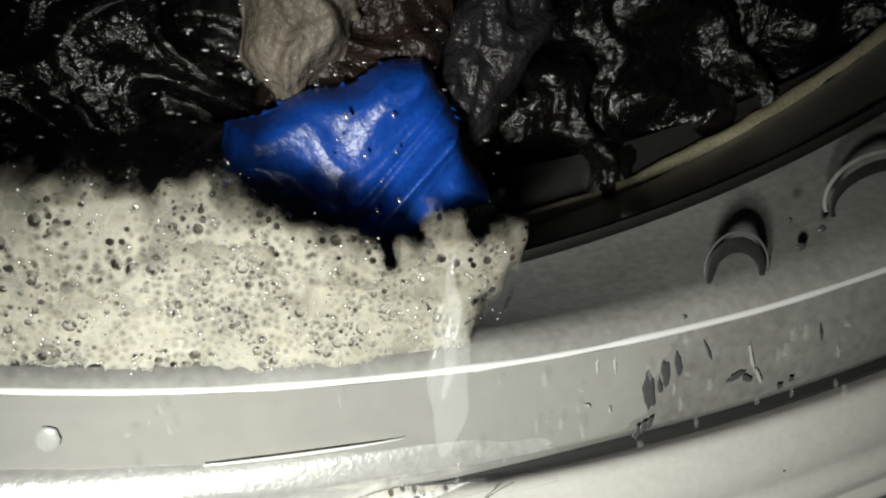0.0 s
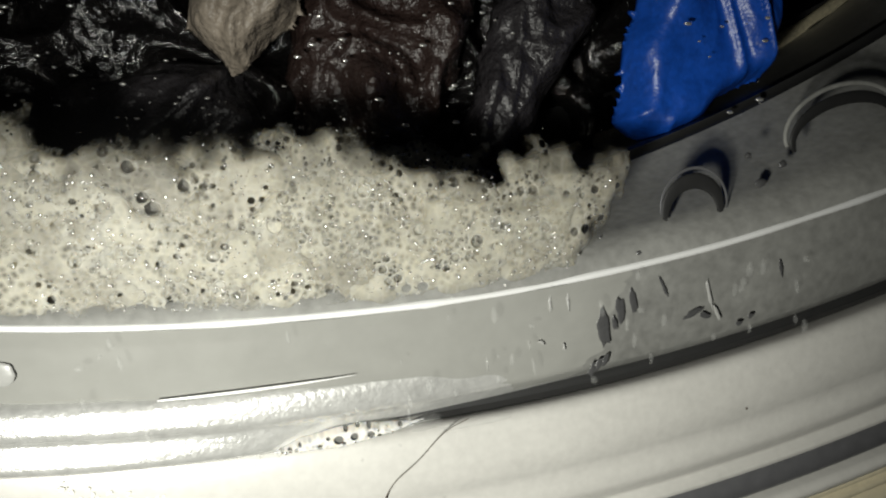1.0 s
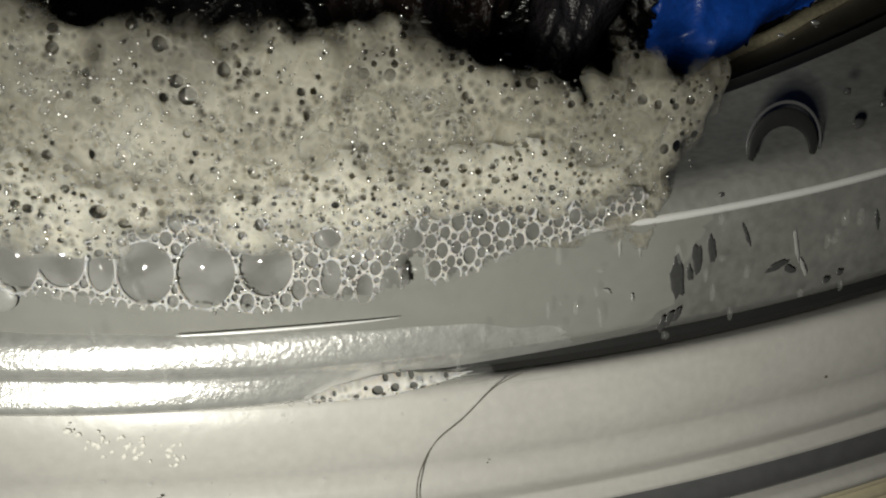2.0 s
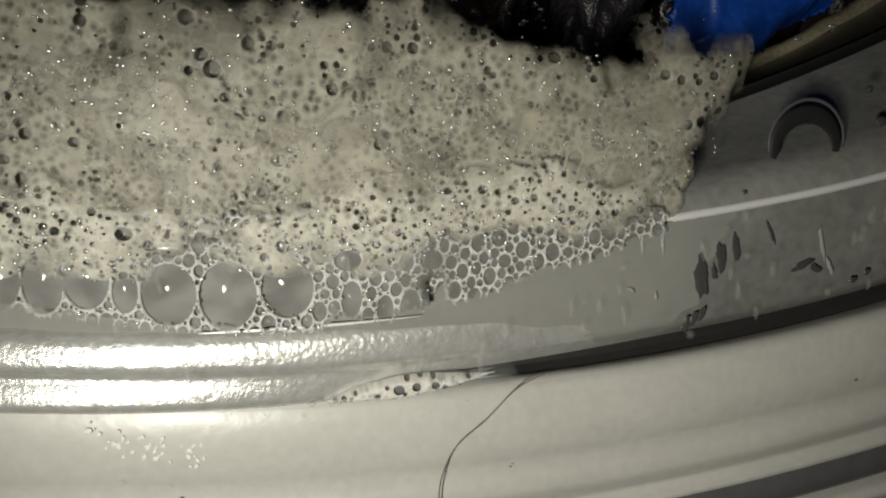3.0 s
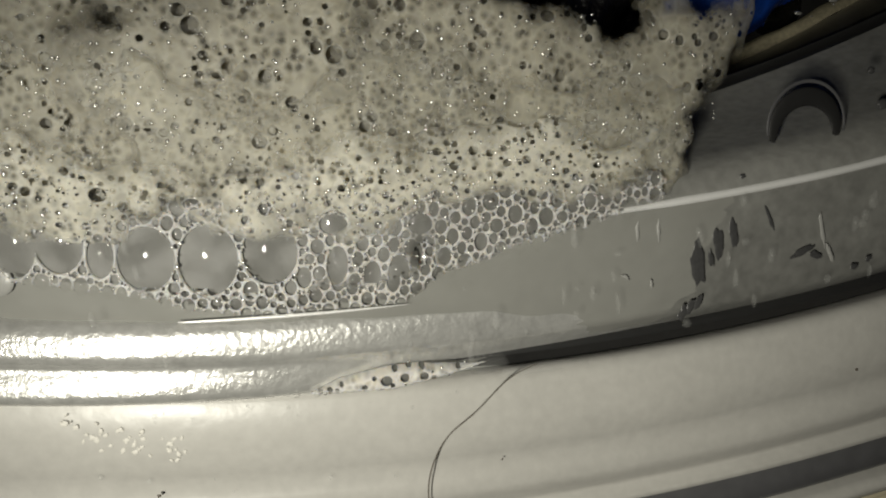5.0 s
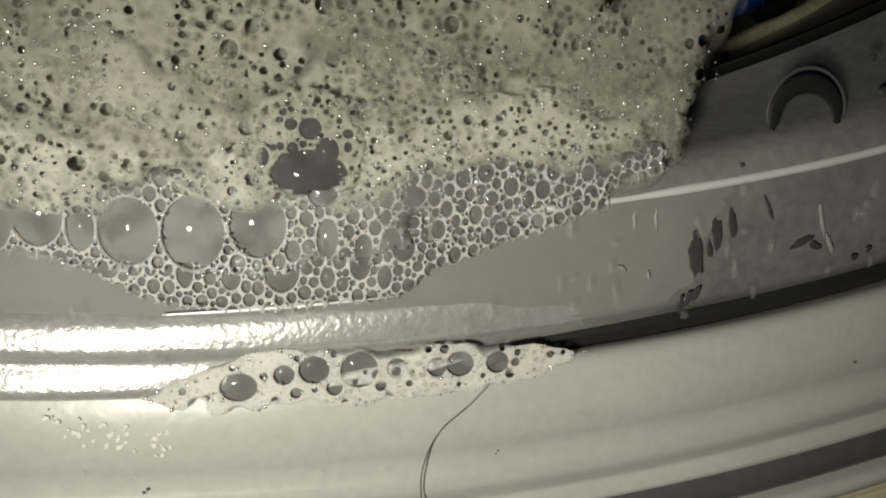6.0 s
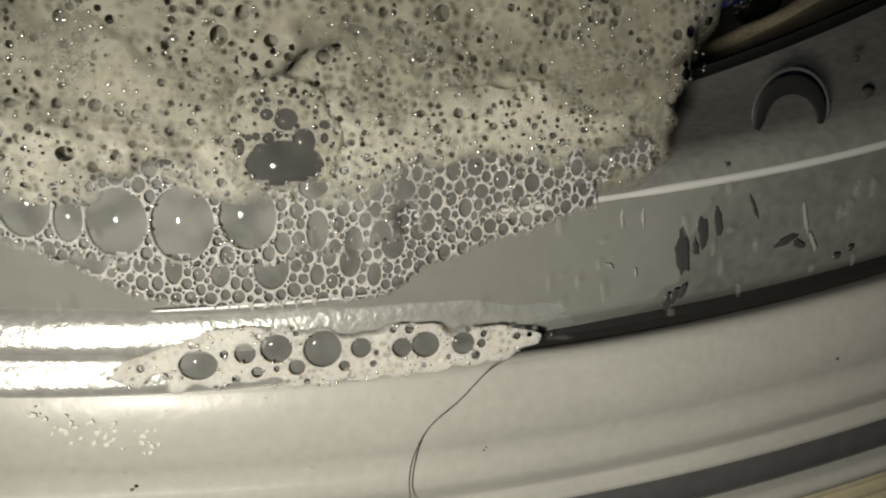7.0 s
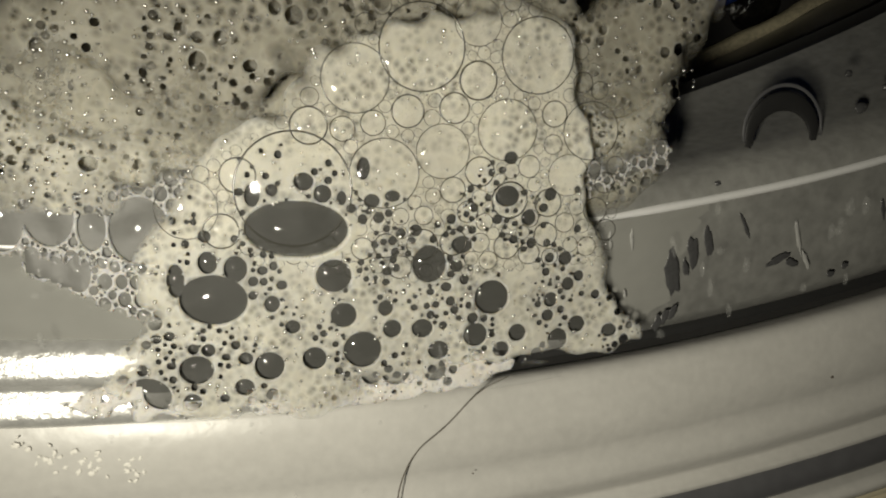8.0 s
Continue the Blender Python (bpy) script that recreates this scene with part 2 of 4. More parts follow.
def front_panel():
    """The cabinet: a front sheet with a round opening, and its sides."""
    verts, faces, n = [], [], 240
    for i in range(n):
        th = 2 * math.pi * i / n
        s, cc = math.sin(th), -math.cos(th)
        k = min(0.30 / max(abs(s), 1e-6), (0.48 if cc < 0 else 0.38) / max(abs(cc), 1e-6))
        for r, y in ((0.232, 0.055), (0.232, 0.012), (0.236, 0.008), (k, 0.008), (k, 0.6)):
            verts.append((r * s, y, r * cc))
    for i in range(n):
        a, b = i * 5, ((i + 1) % n) * 5
        for j in range(4):
            faces.append((a + j, a + j + 1, b + j + 1, b + j))
    mesh_ob("front_panel", verts, faces, PLASTIC, machine, smooth=False)


front_panel()
GC = (-0.0143, -0.0148)  # the soft inner seal hangs off centre
Z2 = (0.0, 0.0)
# flat wet band of the seal behind the glass, up to the lip
lathe("seal_band", [(0.1816, 0.006), (0.1792, 0.0022), (0.1784, 0.0008), (0.1775, 0.0000), (0.1750, -0.0004), (0.1715, -0.0006), (0.1702, -0.0008)], SEAL, machine, "wet grey rubber seal band")
# the seal's inner fold, from the lip back to the drum
lathe("seal_fold", [(0.1702, -0.0008), (0.1688, -0.0005), (0.1640, 0.0022), (0.1590, 0.0080), (0.1549, 0.0125)], FOLD, machine, "dark grey inner fold of the rubber seal",
      centres=[Z2, Z2, (GC[0] * 0.35, GC[1] * 0.35), (GC[0] * 0.75, GC[1] * 0.75), GC])
lathe("seal_crease", [(0.1549, 0.0125), (0.1545, 0.0142), (0.1541, 0.0142), (0.1541, 0.0132)], SEALDARK, machine, centres=[GC] * 4)
lathe("seal_throat", [(0.1541, 0.0132), (0.1548, 0.020), (0.1560, 0.030), (0.1564, 0.0334)], SEAL, machine, centres=[GC] * 4)
BRASS = mat("worn_brass_steel", (0.50, 0.45, 0.31), 0.42, metal=0.25, bump=0.5, bump_scale=500, vary=0.4, vary_scale=160)
lathe("drum_lip", [(0.1564, 0.0334), (0.1556, 0.0336), (0.1552, 0.0345), (0.1556, 0.0356), (0.162, 0.037)], BRASS, machine, "worn brass-coloured steel lip of the drum", centres=[GC] * 5, wobble=0.0006)
lathe("drum", [(0.160, 0.036), (0.20, 0.045), (0.235, 0.06), (0.24, 0.30), (0.23, 0.34), (0.02, 0.36), (0.001, 0.36)], STEEL, machine, "dark steel drum", n=120)
# black strip laid where the groove below the band is in shade
lathe("seal_gap", [(0.1786, 0.0020), (0.1789, 0.0002), (0.1791, 0.0008), (0.1797, 0.0010), (0.1811, 0.0036)], SEALDARK, machine, "gap between seal and frame, its shade coloured black")
# the wet contact line of lip and glass, its highlight put into a near-white colour
tube("seal_lip", [on_ring(0.1703 + 0.00010 * noise.noise((i * 0.11, 3, 1)), -0.62 + i * 0.008, -0.00062) for i in range(170)], [0.00030 + 0.00014 * noise.noise((i * 0.31, 0, 5)) for i in range(170)], BEAD, machine, "wet edge of the seal lip, its highlight coloured white")


BULGE = [(0.1752, 0.0008), (0.1754, 0.0002), (0.1757, -0.0002), (0.1762, -0.00042), (0.1767, -0.00056), (0.1772, -0.00066), (0.1776, -0.00068), (0.1778, -0.0005), (0.1780, -0.00032), (0.1782, -0.0003),
         (0.1785, -0.00042), (0.1790, -0.0006), (0.1795, -0.00072), (0.1799, -0.00074), (0.1802, -0.0004), (0.1804, 0.0008)]


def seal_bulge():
    """Two wet facets that swell out of the band and die away along it; their pale colour carries the torch's glare."""
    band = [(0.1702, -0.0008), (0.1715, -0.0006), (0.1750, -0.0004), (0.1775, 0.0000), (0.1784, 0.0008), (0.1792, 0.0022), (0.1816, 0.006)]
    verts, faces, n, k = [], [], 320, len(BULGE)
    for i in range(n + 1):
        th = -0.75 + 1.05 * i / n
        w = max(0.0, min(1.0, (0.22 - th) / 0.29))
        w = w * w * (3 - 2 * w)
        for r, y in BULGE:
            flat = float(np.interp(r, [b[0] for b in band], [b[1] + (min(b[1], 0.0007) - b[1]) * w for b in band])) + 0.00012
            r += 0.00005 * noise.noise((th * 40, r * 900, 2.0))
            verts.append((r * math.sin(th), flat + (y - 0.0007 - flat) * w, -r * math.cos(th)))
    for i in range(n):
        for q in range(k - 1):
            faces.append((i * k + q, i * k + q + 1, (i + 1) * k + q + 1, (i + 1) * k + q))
    mesh_ob("seal_bulge", verts, faces, SHINE, machine, "wet double ridge of the seal, its glare coloured pale")


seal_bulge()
# highlight along a crease, modelled as a thin near-white tube
tube("seal_highlight_line", [on_ring(0.1753 - 0.0006 * i / 40, 0.010 + 0.075 * i / 40, -0.0009) for i in range(41)], [0.00002 + 0.00010 * math.sin(math.pi * min(1, (i + 6) / 46)) for i in range(41)], BEAD, machine, "crease highlight modelled as a thin white ridge")


def arch(name, cx, cz, y, w, h, rad, material, tilt, label, taper=0.7, flat=0.35):
    """A low moulded arch, thickest at its crown."""
    pts = []
    for i in range(25):
        a = math.pi * (1.10 - 1.20 * i / 24)
        px, pz = w / 2 * math.cos(a), h * max(math.sin(a), -0.15)
        ct, st = math.cos(tilt), math.sin(tilt)
        pts.append((px * ct - pz * st, 0, px * st + pz * ct))
    ob = tube(name, pts, [rad * (1 - taper + taper * math.sin(math.pi * (i + 0.5) / 25)) for i in range(25)], material, machine, label, sides=12)
    ob.location, ob.scale = (cx, y, cz), (1, flat, 1)
    return ob


# moulded arches: dark crescents coloured as the shade of a recess
arch("moulded_arch", 0.0407, -0.1626, 0.0008, 0.0046, 0.0023, 0.00062, SEALDARK, 0.12, "moulded arch on the seal, its recess shade coloured dark", 0.7, 0.22)
arch("moulded_arch_rim", 0.0408, -0.1622, 0.0009, 0.0056, 0.0029, 0.00012, GROOVE, 0.12, "thin rim round the moulded arch", 0.4, 0.4)
arch("moulded_arch", 0.0535, -0.1562, 0.0010, 0.0095, 0.0026, 0.0005, SEALDARK, 0.26, "moulded arch on the seal, its recess shade coloured dark")
arch("moulded_arch_rim", 0.0535, -0.1557, 0.0014, 0.0104, 0.0032, 0.0002, FOLD, 0.26, "thin rim round the moulded arch", 0.3, 1.0)

# a smooth film of soapy water on the band; it ends in a ragged edge
BANDFILM = mat("soapy_water_film", (0.29, 0.29, 0.27), 0.22, vary=0.06, vary_scale=60, spec=0.7)


def band_film():
    edge_r, edge_th = [0.1704, 0.1713, 0.1730, 0.1741, 0.1765, 0.1779, 0.1786], [0.2080, 0.2052, 0.2013, 0.1906, 0.1922, 0.1820, 0.1731]
    band_r, band_y = [0.1702, 0.1715, 0.1750, 0.1775, 0.1784, 0.1792], [-0.0008, -0.0006, -0.0004, 0.0, 0.0008, 0.0022]
    verts, faces, n, k = [], [], 240, 40
    for j in range(k + 1):
        r = 0.1705 + 0.0079 * j / k
        end = float(np.interp(r, edge_r, edge_th)) + 0.004 * noise.noise((r * 1900, 4, 2)) + 0.002 * noise.noise((r * 6000, 1, 2))
        for i in range(n + 1):
            th = -0.5 + (end + 0.5) * i / n
            lift = 0.00012 * min(1, (n - i) / 6) + 0.00006 * noise.noise((th * 60, r * 500, 1))
            verts.append(on_ring(r, th, float(np.interp(r, band_r, band_y)) - lift))
    for j in range(k):
        for i in range(n):
            a = j * (n + 1) + i
            faces.append((a, a + 1, a + n + 2, a + n + 1))
    ob = mesh_ob("soapy_film", verts, faces, BANDFILM)
    return tagged(ob, "smooth pale film of soapy water on the grey seal", "water film")


band_film()

# ---- door: frame, trims and glass ----
door = thing("washer_door", "closed round washer door with white ribbed frame and clear glass", "door")
lathe("door_frame", [(0.1806, 0.004), (0.1799, 0.0012), (0.1800, 0.0003), (0.1806, 0.0), (0.1826, -0.0003), (0.1842, -0.0002), (0.1852, 0.0002), (0.1860, 0.0005), (0.1868, 0.0003), (0.1876, 0.0001), (0.1883, 0.0004), (0.1889, 0.0009), (0.1895, 0.0015), (0.1900, 0.0018), (0.1904, 0.0012), (0.1908, 0.0010), (0.1910, 0.004)], PLASTIC, door, "off-white plastic door frame with shallow ribs")
lathe("frame_groove", [(0.1909, 0.0025), (0.1913, 0.0016), (0.1930, 0.0012), (0.1938, 0.0020), (0.1940, 0.004)], GROOVE, door, "dark grey recessed groove")
lathe("frame_edge", [(0.1938, 0.004), (0.1940, 0.0014), (0.1944, 0.0008), (0.1952, 0.0010), (0.1954, 0.003)], PLASTIC, door, "pale outer edge of the frame")
lathe("chrome_ring", [(0.1953, 0.003), (0.1955, 0.0015), (0.1958, 0.0012), (0.1961, 0.0022), (0.1964, 0.0012), (0.1968, 0.0010), (0.1972, 0.0024), (0.1976, 0.0012), (0.1990, 0.0008), (0.2010, 0.0030)], CHROME, door, "brassy ribbed chrome ring")
lathe("outer_rim", [(0.2005, 0.0030), (0.2020, 0.0000), (0.2200, 0.0006), (0.2300, 0.0040), (0.2325, 0.012)], PLASTIC, door, "white outer rim of the door")
glass = lathe("door_glass", [(0.1797, -0.0032), (0.150, -0.0032), (0.10, -0.0032), (0.05, -0.0032), (0.0005, -0.0032)], GLASS, door, "clear glass pane", n=180)
glass.visible_shadow = False


door.location.x = 0.0015


# ---- foam ----
def dome_mesh(h=0.27):
    """A flattened clear bubble cap of radius 1 that bulges towards -y."""
    verts, faces, rings, seg = [(0, -h, 0)], [], 6, 24
    for i in range(1, rings + 1):
        a = (math.pi / 2) * i / rings
        for s in range(seg):
            q = 2 * math.pi * s / seg
            verts.append((math.sin(a) * math.cos(q), -h * math.cos(a) ** 1.5, math.sin(a) * math.sin(q)))
    for s in range(seg):
        faces.append((0, 1 + s, 1 + (s + 1) % seg))
    for i in range(rings - 1):
        for s in range(seg):
            a, b = 1 + i * seg + s, 1 + i * seg + (s + 1) % seg
            faces.append((a, a + seg, b + seg, b))
    me = bpy.data.meshes.new("bubble")
    me.from_pydata(verts, [], faces)
    me.materials.append(FILM)
    me.shade_smooth()
    return me


DOME = dome_mesh()
# dark outline of a light-bending liquid rim, put into its colour
RIM = mat("dark_bubble_rim", (0.06, 0.058, 0.048), 0.2, vary=0.1, vary_scale=400, spec=0.8)


def rimmed_dome(wire):
    """A clear dome whose foot is a thin ring of liquid, coloured dark where it bends light away."""
    me = dome_mesh(0.20)
    me.materials[0] = THICK
    me.materials.append(RIM)
    bm = bmesh.new()
    bm.from_mesh(me)
    seg, side = 36, 5
    ring = [[bm.verts.new(((1 + wire * math.cos(b)) * math.cos(a), -0.01 + wire * math.sin(b), (1 + wire * math.cos(b)) * math.sin(a))) for b in (2 * math.pi * j / side for j in range(side))] for a in (2 * math.pi * i / seg for i in range(seg))]
    for i in range(seg):
        for j in range(side):
            f = bm.faces.new((ring[i][j], ring[(i + 1) % seg][j], ring[(i + 1) % seg][(j + 1) % side], ring[i][(j + 1) % side]))
            f.material_index, f.smooth = 1, True
    bm.to_mesh(me)
    bm.free()
    return me


DOME_WIDE, DOME_SMALL = rimmed_dome(0.018), rimmed_dome(0.05)


def foam(name, label, box, inside, front, big, count, rmin, rmax, power, material, seed, step=0.00017, edge=0.003, drop=0.006, hole=0.00032, rough=0.0006, aspect=1.0, backing=0.0, tight=0.92, deep_mat=None, open_big=1, inset=0.45, tuck=None, rounding=None, clump=0.0, limit=None, fade=0.0, where=None, swell=0.10, bare=0.0):
    """A sheet of foam pressed to the glass. box: x0, x1, z0, z1; inside(x, z) > 0 within it (metres from its edge);
    big: bubbles (x, z, rx, rz); count more are strewn. Bubbles above the hole size are open windows with a clear cap."""
    rng = np.random.default_rng(seed)
    base = thing(name, label, "foam", "soap foam")
    x0, x1, z0, z1 = box
    nx, nz = int((x1 - x0) / step) + 1, int((z1 - z0) / step) + 1
    X, Z = np.meshgrid(x0 + step * np.arange(nx), z0 + step * np.arange(nz), indexing="ij")
    E = inside(X, Z)
    rag = np.zeros_like(X)
    for k, amp in ((330, 0.0016), (900, 0.0008), (2300, 0.0004)):
        ph = rng.uniform(0, 6.28, (5, 2))
        ang = rng.uniform(0, 6.28, 5)
        for a, (p, q) in zip(ang, ph):
            rag += amp * 0.45 * np.sin(k * (X * np.cos(a) + Z * np.sin(a)) + p) * np.cos(k * 0.8 * (Z * np.cos(a) - X * np.sin(a)) + q)
    lump = rag.copy()
    E = E + rag * rough / 0.0006
    if limit:
        E = np.minimum(E, limit(X, Z) + 0.08 * rag)
    # the sheet thins out to single films towards its open edges
    soft = np.ones_like(X) if fade == 0 else np.clip((np.minimum(rounding(X, Z), E + 0.0006) + 0.9 * rag) / fade, 0, 1)
    fall = drop * (1 - np.clip((E if rounding is None else rounding(X, Z) + rag) / edge, 0, 1)) ** 2.2
    Y = front + lump * swell + fall
    if tuck:
        # the rim nearest the axis tucks in behind the foam above it
        Y += tuck[2] * np.clip((tuck[0] - hypot(X, Z)) / tuck[1], 0, 1)
    tucked = Y - front - lump * swell - fall
    keep = E > 0
    GX, GZ = np.gradient(E, step)
    slide = np.where(E < 0, -E, 0) / np.maximum(GX * GX + GZ * GZ, 0.2)
    EX, EZ = X + GX * slide, Z + GZ * slide
    bubbles = [tuple(b) for b in big]
    # pack the strewn bubbles, largest first, into the room that is left
    free = np.full(X.shape, 1.0)
    for x, z, rx, rz in big:
        free = np.minimum(free, (np.sqrt(((X - x) / rx) ** 2 + ((Z - z) / rz) ** 2) - 1) * min(rx, rz))
    allowed = keep if where is None else keep & where(X, Z)
    patches = np.zeros_like(X)
    for i in range(0, nx, 3):
        for j in range(0, nz, 3):
            patches[i:i + 3, j:j + 3] = noise.noise((X[i, j] * 420, Z[i, j] * 420, seed))
    sizes = np.sort(rmin * (1 - rng.uniform(0, 1, count) * (1 - (rmin / rmax) ** power)) ** (-1 / power))[::-1]
    flat_ok, flat_patch = allowed.ravel(), patches.ravel()
    flat_free = free.ravel()
    for r in sizes:
        room = flat_ok & (flat_free > r * (2 * tight - 1))
        if clump:
            room &= flat_patch > clump - rng.uniform(0, 0.5)
        spots = np.flatnonzero(room)
        if len(spots) == 0:
            continue
        i, j = divmod(int(spots[rng.integers(len(spots))]), nz)
        x, z = X[i, j] + step * rng.uniform(-0.5, 0.5), Z[i, j] + step * rng.uniform(-0.5, 0.5)
        rz = r * aspect * rng.uniform(0.85, 1.15)
        bubbles.append((x, z, r, rz))
        g = int(2.4 * max(r, rz) / step) + 1
        i0, i1, j0, j1 = max(0, i - g), min(nx, i + g + 1), max(0, j - g), min(nz, j + g + 1)
        d = (np.sqrt(((X[i0:i1, j0:j1] - x) / r) ** 2 + ((Z[i0:i1, j0:j1] - z) / rz) ** 2) - 1) * min(r, rz)
        free[i0:i1, j0:j1] = np.minimum(free[i0:i1, j0:j1], d)
    window = np.zeros_like(keep)
    PX, PZ = EX.copy(), EZ.copy()
    caps = []
    for bi, (x, z, rx, rz) in enumerate(bubbles):
        r = max(rx, rz)
        i0, i1 = max(0, int((x - 1.5 * r - x0) / step)), min(nx, int((x + 1.5 * r - x0) / step) + 2)
        j0, j1 = max(0, int((z - 1.5 * r - z0) / step)), min(nz, int((z + 1.5 * r - z0) / step) + 2)
        if i1 <= i0 or j1 <= j0:
            continue
        sx, sz = X[i0:i1, j0:j1], Z[i0:i1, j0:j1]
        d = np.sqrt(((sx - x) / rx) ** 2 + ((sz - z) / rz) ** 2) + 1e-9
        dim = np.where(d < 1, np.sqrt(np.clip(1 - d * d, 0, 1)) * r * (0.22 if r > hole else 0.5), 0) - (0.13 if r < 0.0006 else 0.04) * r * np.exp(-((d - 1.06) / 0.12) ** 2)
        Y[i0:i1, j0:j1] += dim
        if r > hole:
            open_to = 0.93 if r < 0.0006 else 0.99
            inn = d < open_to
            window[i0:i1, j0:j1] |= inn
            near = inn & (d > open_to - 2.2 * step / r)
            PX[i0:i1, j0:j1] = np.where(near, x + (sx - x) * open_to / d, PX[i0:i1, j0:j1])
            PZ[i0:i1, j0:j1] = np.where(near, z + (sz - z) * open_to / d, PZ[i0:i1, j0:j1])
        if r > 0.00022:
            ii, jj = min(nx - 1, max(0, int((x - x0) / step))), min(nz - 1, max(0, int((z - z0) / step)))
            caps.append((x, z, rx, rz, front + fall[ii, jj] + lump[ii, jj] * swell + tucked[ii, jj]))
    idx = np.full(X.shape, -1)
    near_in = E > -1.3 * step
    quad = near_in[:-1, :-1] & near_in[1:, :-1] & near_in[1:, 1:] & near_in[:-1, 1:] & (keep[:-1, :-1] | keep[1:, :-1] | keep[1:, 1:] | keep[:-1, 1:])
    quad &= ~(window[:-1, :-1] & window[1:, :-1] & window[1:, 1:] & window[:-1, 1:])
    used = np.zeros_like(keep)
    for a, b in ((0, 0), (1, 0), (1, 1), (0, 1)):
        used[a:nx - 1 + a, b:nz - 1 + b] |= quad
    idx[used] = np.arange(used.sum())
    verts = np.stack([PX[used], Y[used], PZ[used]], 1)
    qi, qj = np.nonzero(quad)
    faces = np.stack([idx[qi, qj], idx[qi + 1, qj], idx[qi + 1, qj + 1], idx[qi, qj + 1]], 1)
    body = mesh_ob("foam_body", verts.tolist(), faces.tolist(), material, base)
    body.data.attributes.new("thickness", "FLOAT", "POINT").data.foreach_set("value", soft[used].astype(np.float32))
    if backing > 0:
        # deeper layer seen through the small bubbles, their inner shade put into deep_mat's colour; the listed large
        # bubbles run right through it
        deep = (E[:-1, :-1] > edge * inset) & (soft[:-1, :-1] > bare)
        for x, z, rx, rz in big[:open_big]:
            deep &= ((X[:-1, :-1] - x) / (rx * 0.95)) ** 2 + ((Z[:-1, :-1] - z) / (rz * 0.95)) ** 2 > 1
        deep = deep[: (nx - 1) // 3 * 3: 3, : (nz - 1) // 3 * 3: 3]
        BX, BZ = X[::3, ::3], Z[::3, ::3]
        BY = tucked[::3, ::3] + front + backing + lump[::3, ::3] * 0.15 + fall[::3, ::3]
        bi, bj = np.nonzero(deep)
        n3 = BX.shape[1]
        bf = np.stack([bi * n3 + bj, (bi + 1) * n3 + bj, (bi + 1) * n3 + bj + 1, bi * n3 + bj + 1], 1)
        under = mesh_ob("bubble_backing", np.stack([BX.ravel(), BY.ravel(), BZ.ravel()], 1).tolist(), bf.tolist(), deep_mat or FOAMD, base)
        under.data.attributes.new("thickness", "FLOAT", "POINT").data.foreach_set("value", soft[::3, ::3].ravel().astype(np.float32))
    caps.sort(key=lambda q: -max(q[2], q[3]))
    for x, z, rx, rz, y in caps[:260]:
        ob = new("bubble", DOME)
        ob.parent = base
        ob.visible_shadow = False
        ob.location, ob.scale = (x, y + 0.02 * max(rx, rz), z), (rx, max(rx, rz), rz)
    # glints: tiny bright metallic beads added over the face in place of sparkle, too many to count
    gv, gf = [], []
    pick = np.argwhere(used)
    rng.shuffle(pick)
    dense = [q for q in pick[:6000] if soft[q[0], q[1]] > 0.45 or rng.uniform() < 0.12]
    for (i, j) in dense[: min(len(pick) // (35 if fade else 90), 1600)]:
        r = 0.00003 + 0.00011 * rng.uniform() ** 3
        cx, cy, cz = X[i, j], Y[i, j] - 0.3 * r, Z[i, j]
        o = len(gv)
        gv += [(cx, cy - 0.5 * r, cz), (cx, cy + 0.3 * r, cz)]
        for s in range(6):
            q = s * math.pi / 3
            gv.append((cx + r * 0.6 * math.cos(q), cy - 0.36 * r, cz + r * 0.6 * math.sin(q)))
        for s in range(6):
            q = s * math.pi / 3
            gv.append((cx + r * math.cos(q), cy + 0.05 * r, cz + r * math.sin(q)))
        for s in range(6):
            t2 = (s + 1) % 6
            gf += [(o, o + 2 + s, o + 2 + t2), (o + 2 + s, o + 8 + s, o + 8 + t2, o + 2 + t2), (o + 8 + s, o + 1, o + 8 + t2)]
    tagged(mesh_ob("foam_glints", gv, gf, SPARK, base, "tiny bright beads standing in for glints on the foam"), kind="stuff")
    return base


def hypot(x, z):
    return np.sqrt(x * x + z * z)


def outline(poly):
    """Signed distance to the edge of a polygon of (x, z) in millimetres, positive within, for arrays in metres."""
    P = np.array(poly, float) * 0.001

    def inside(x, z):
        d = np.full(x.shape, 1e9)
        ins = np.zeros(x.shape, bool)
        for (ax, az), (bx, bz) in zip(P, np.roll(P, -1, 0)):
            ex, ez = bx - ax, bz - az
            u = np.clip(((x - ax) * ex + (z - az) * ez) / (ex * ex + ez * ez), 0, 1)
            d = np.minimum(d, np.hypot(x - ax - u * ex, z - az - u * ez))
            ins ^= ((az > z) != (bz > z)) & (x < ex * (z - az) / (bz - az + 1e-12) + ax)
        return np.where(ins, d, -d)

    return inside


def main_inside(x, z):
    return np.minimum(np.minimum(0.1745 - hypot(x, z), 0.0318 - x + 0.35 * (z + 0.165)), -0.1582 - z)


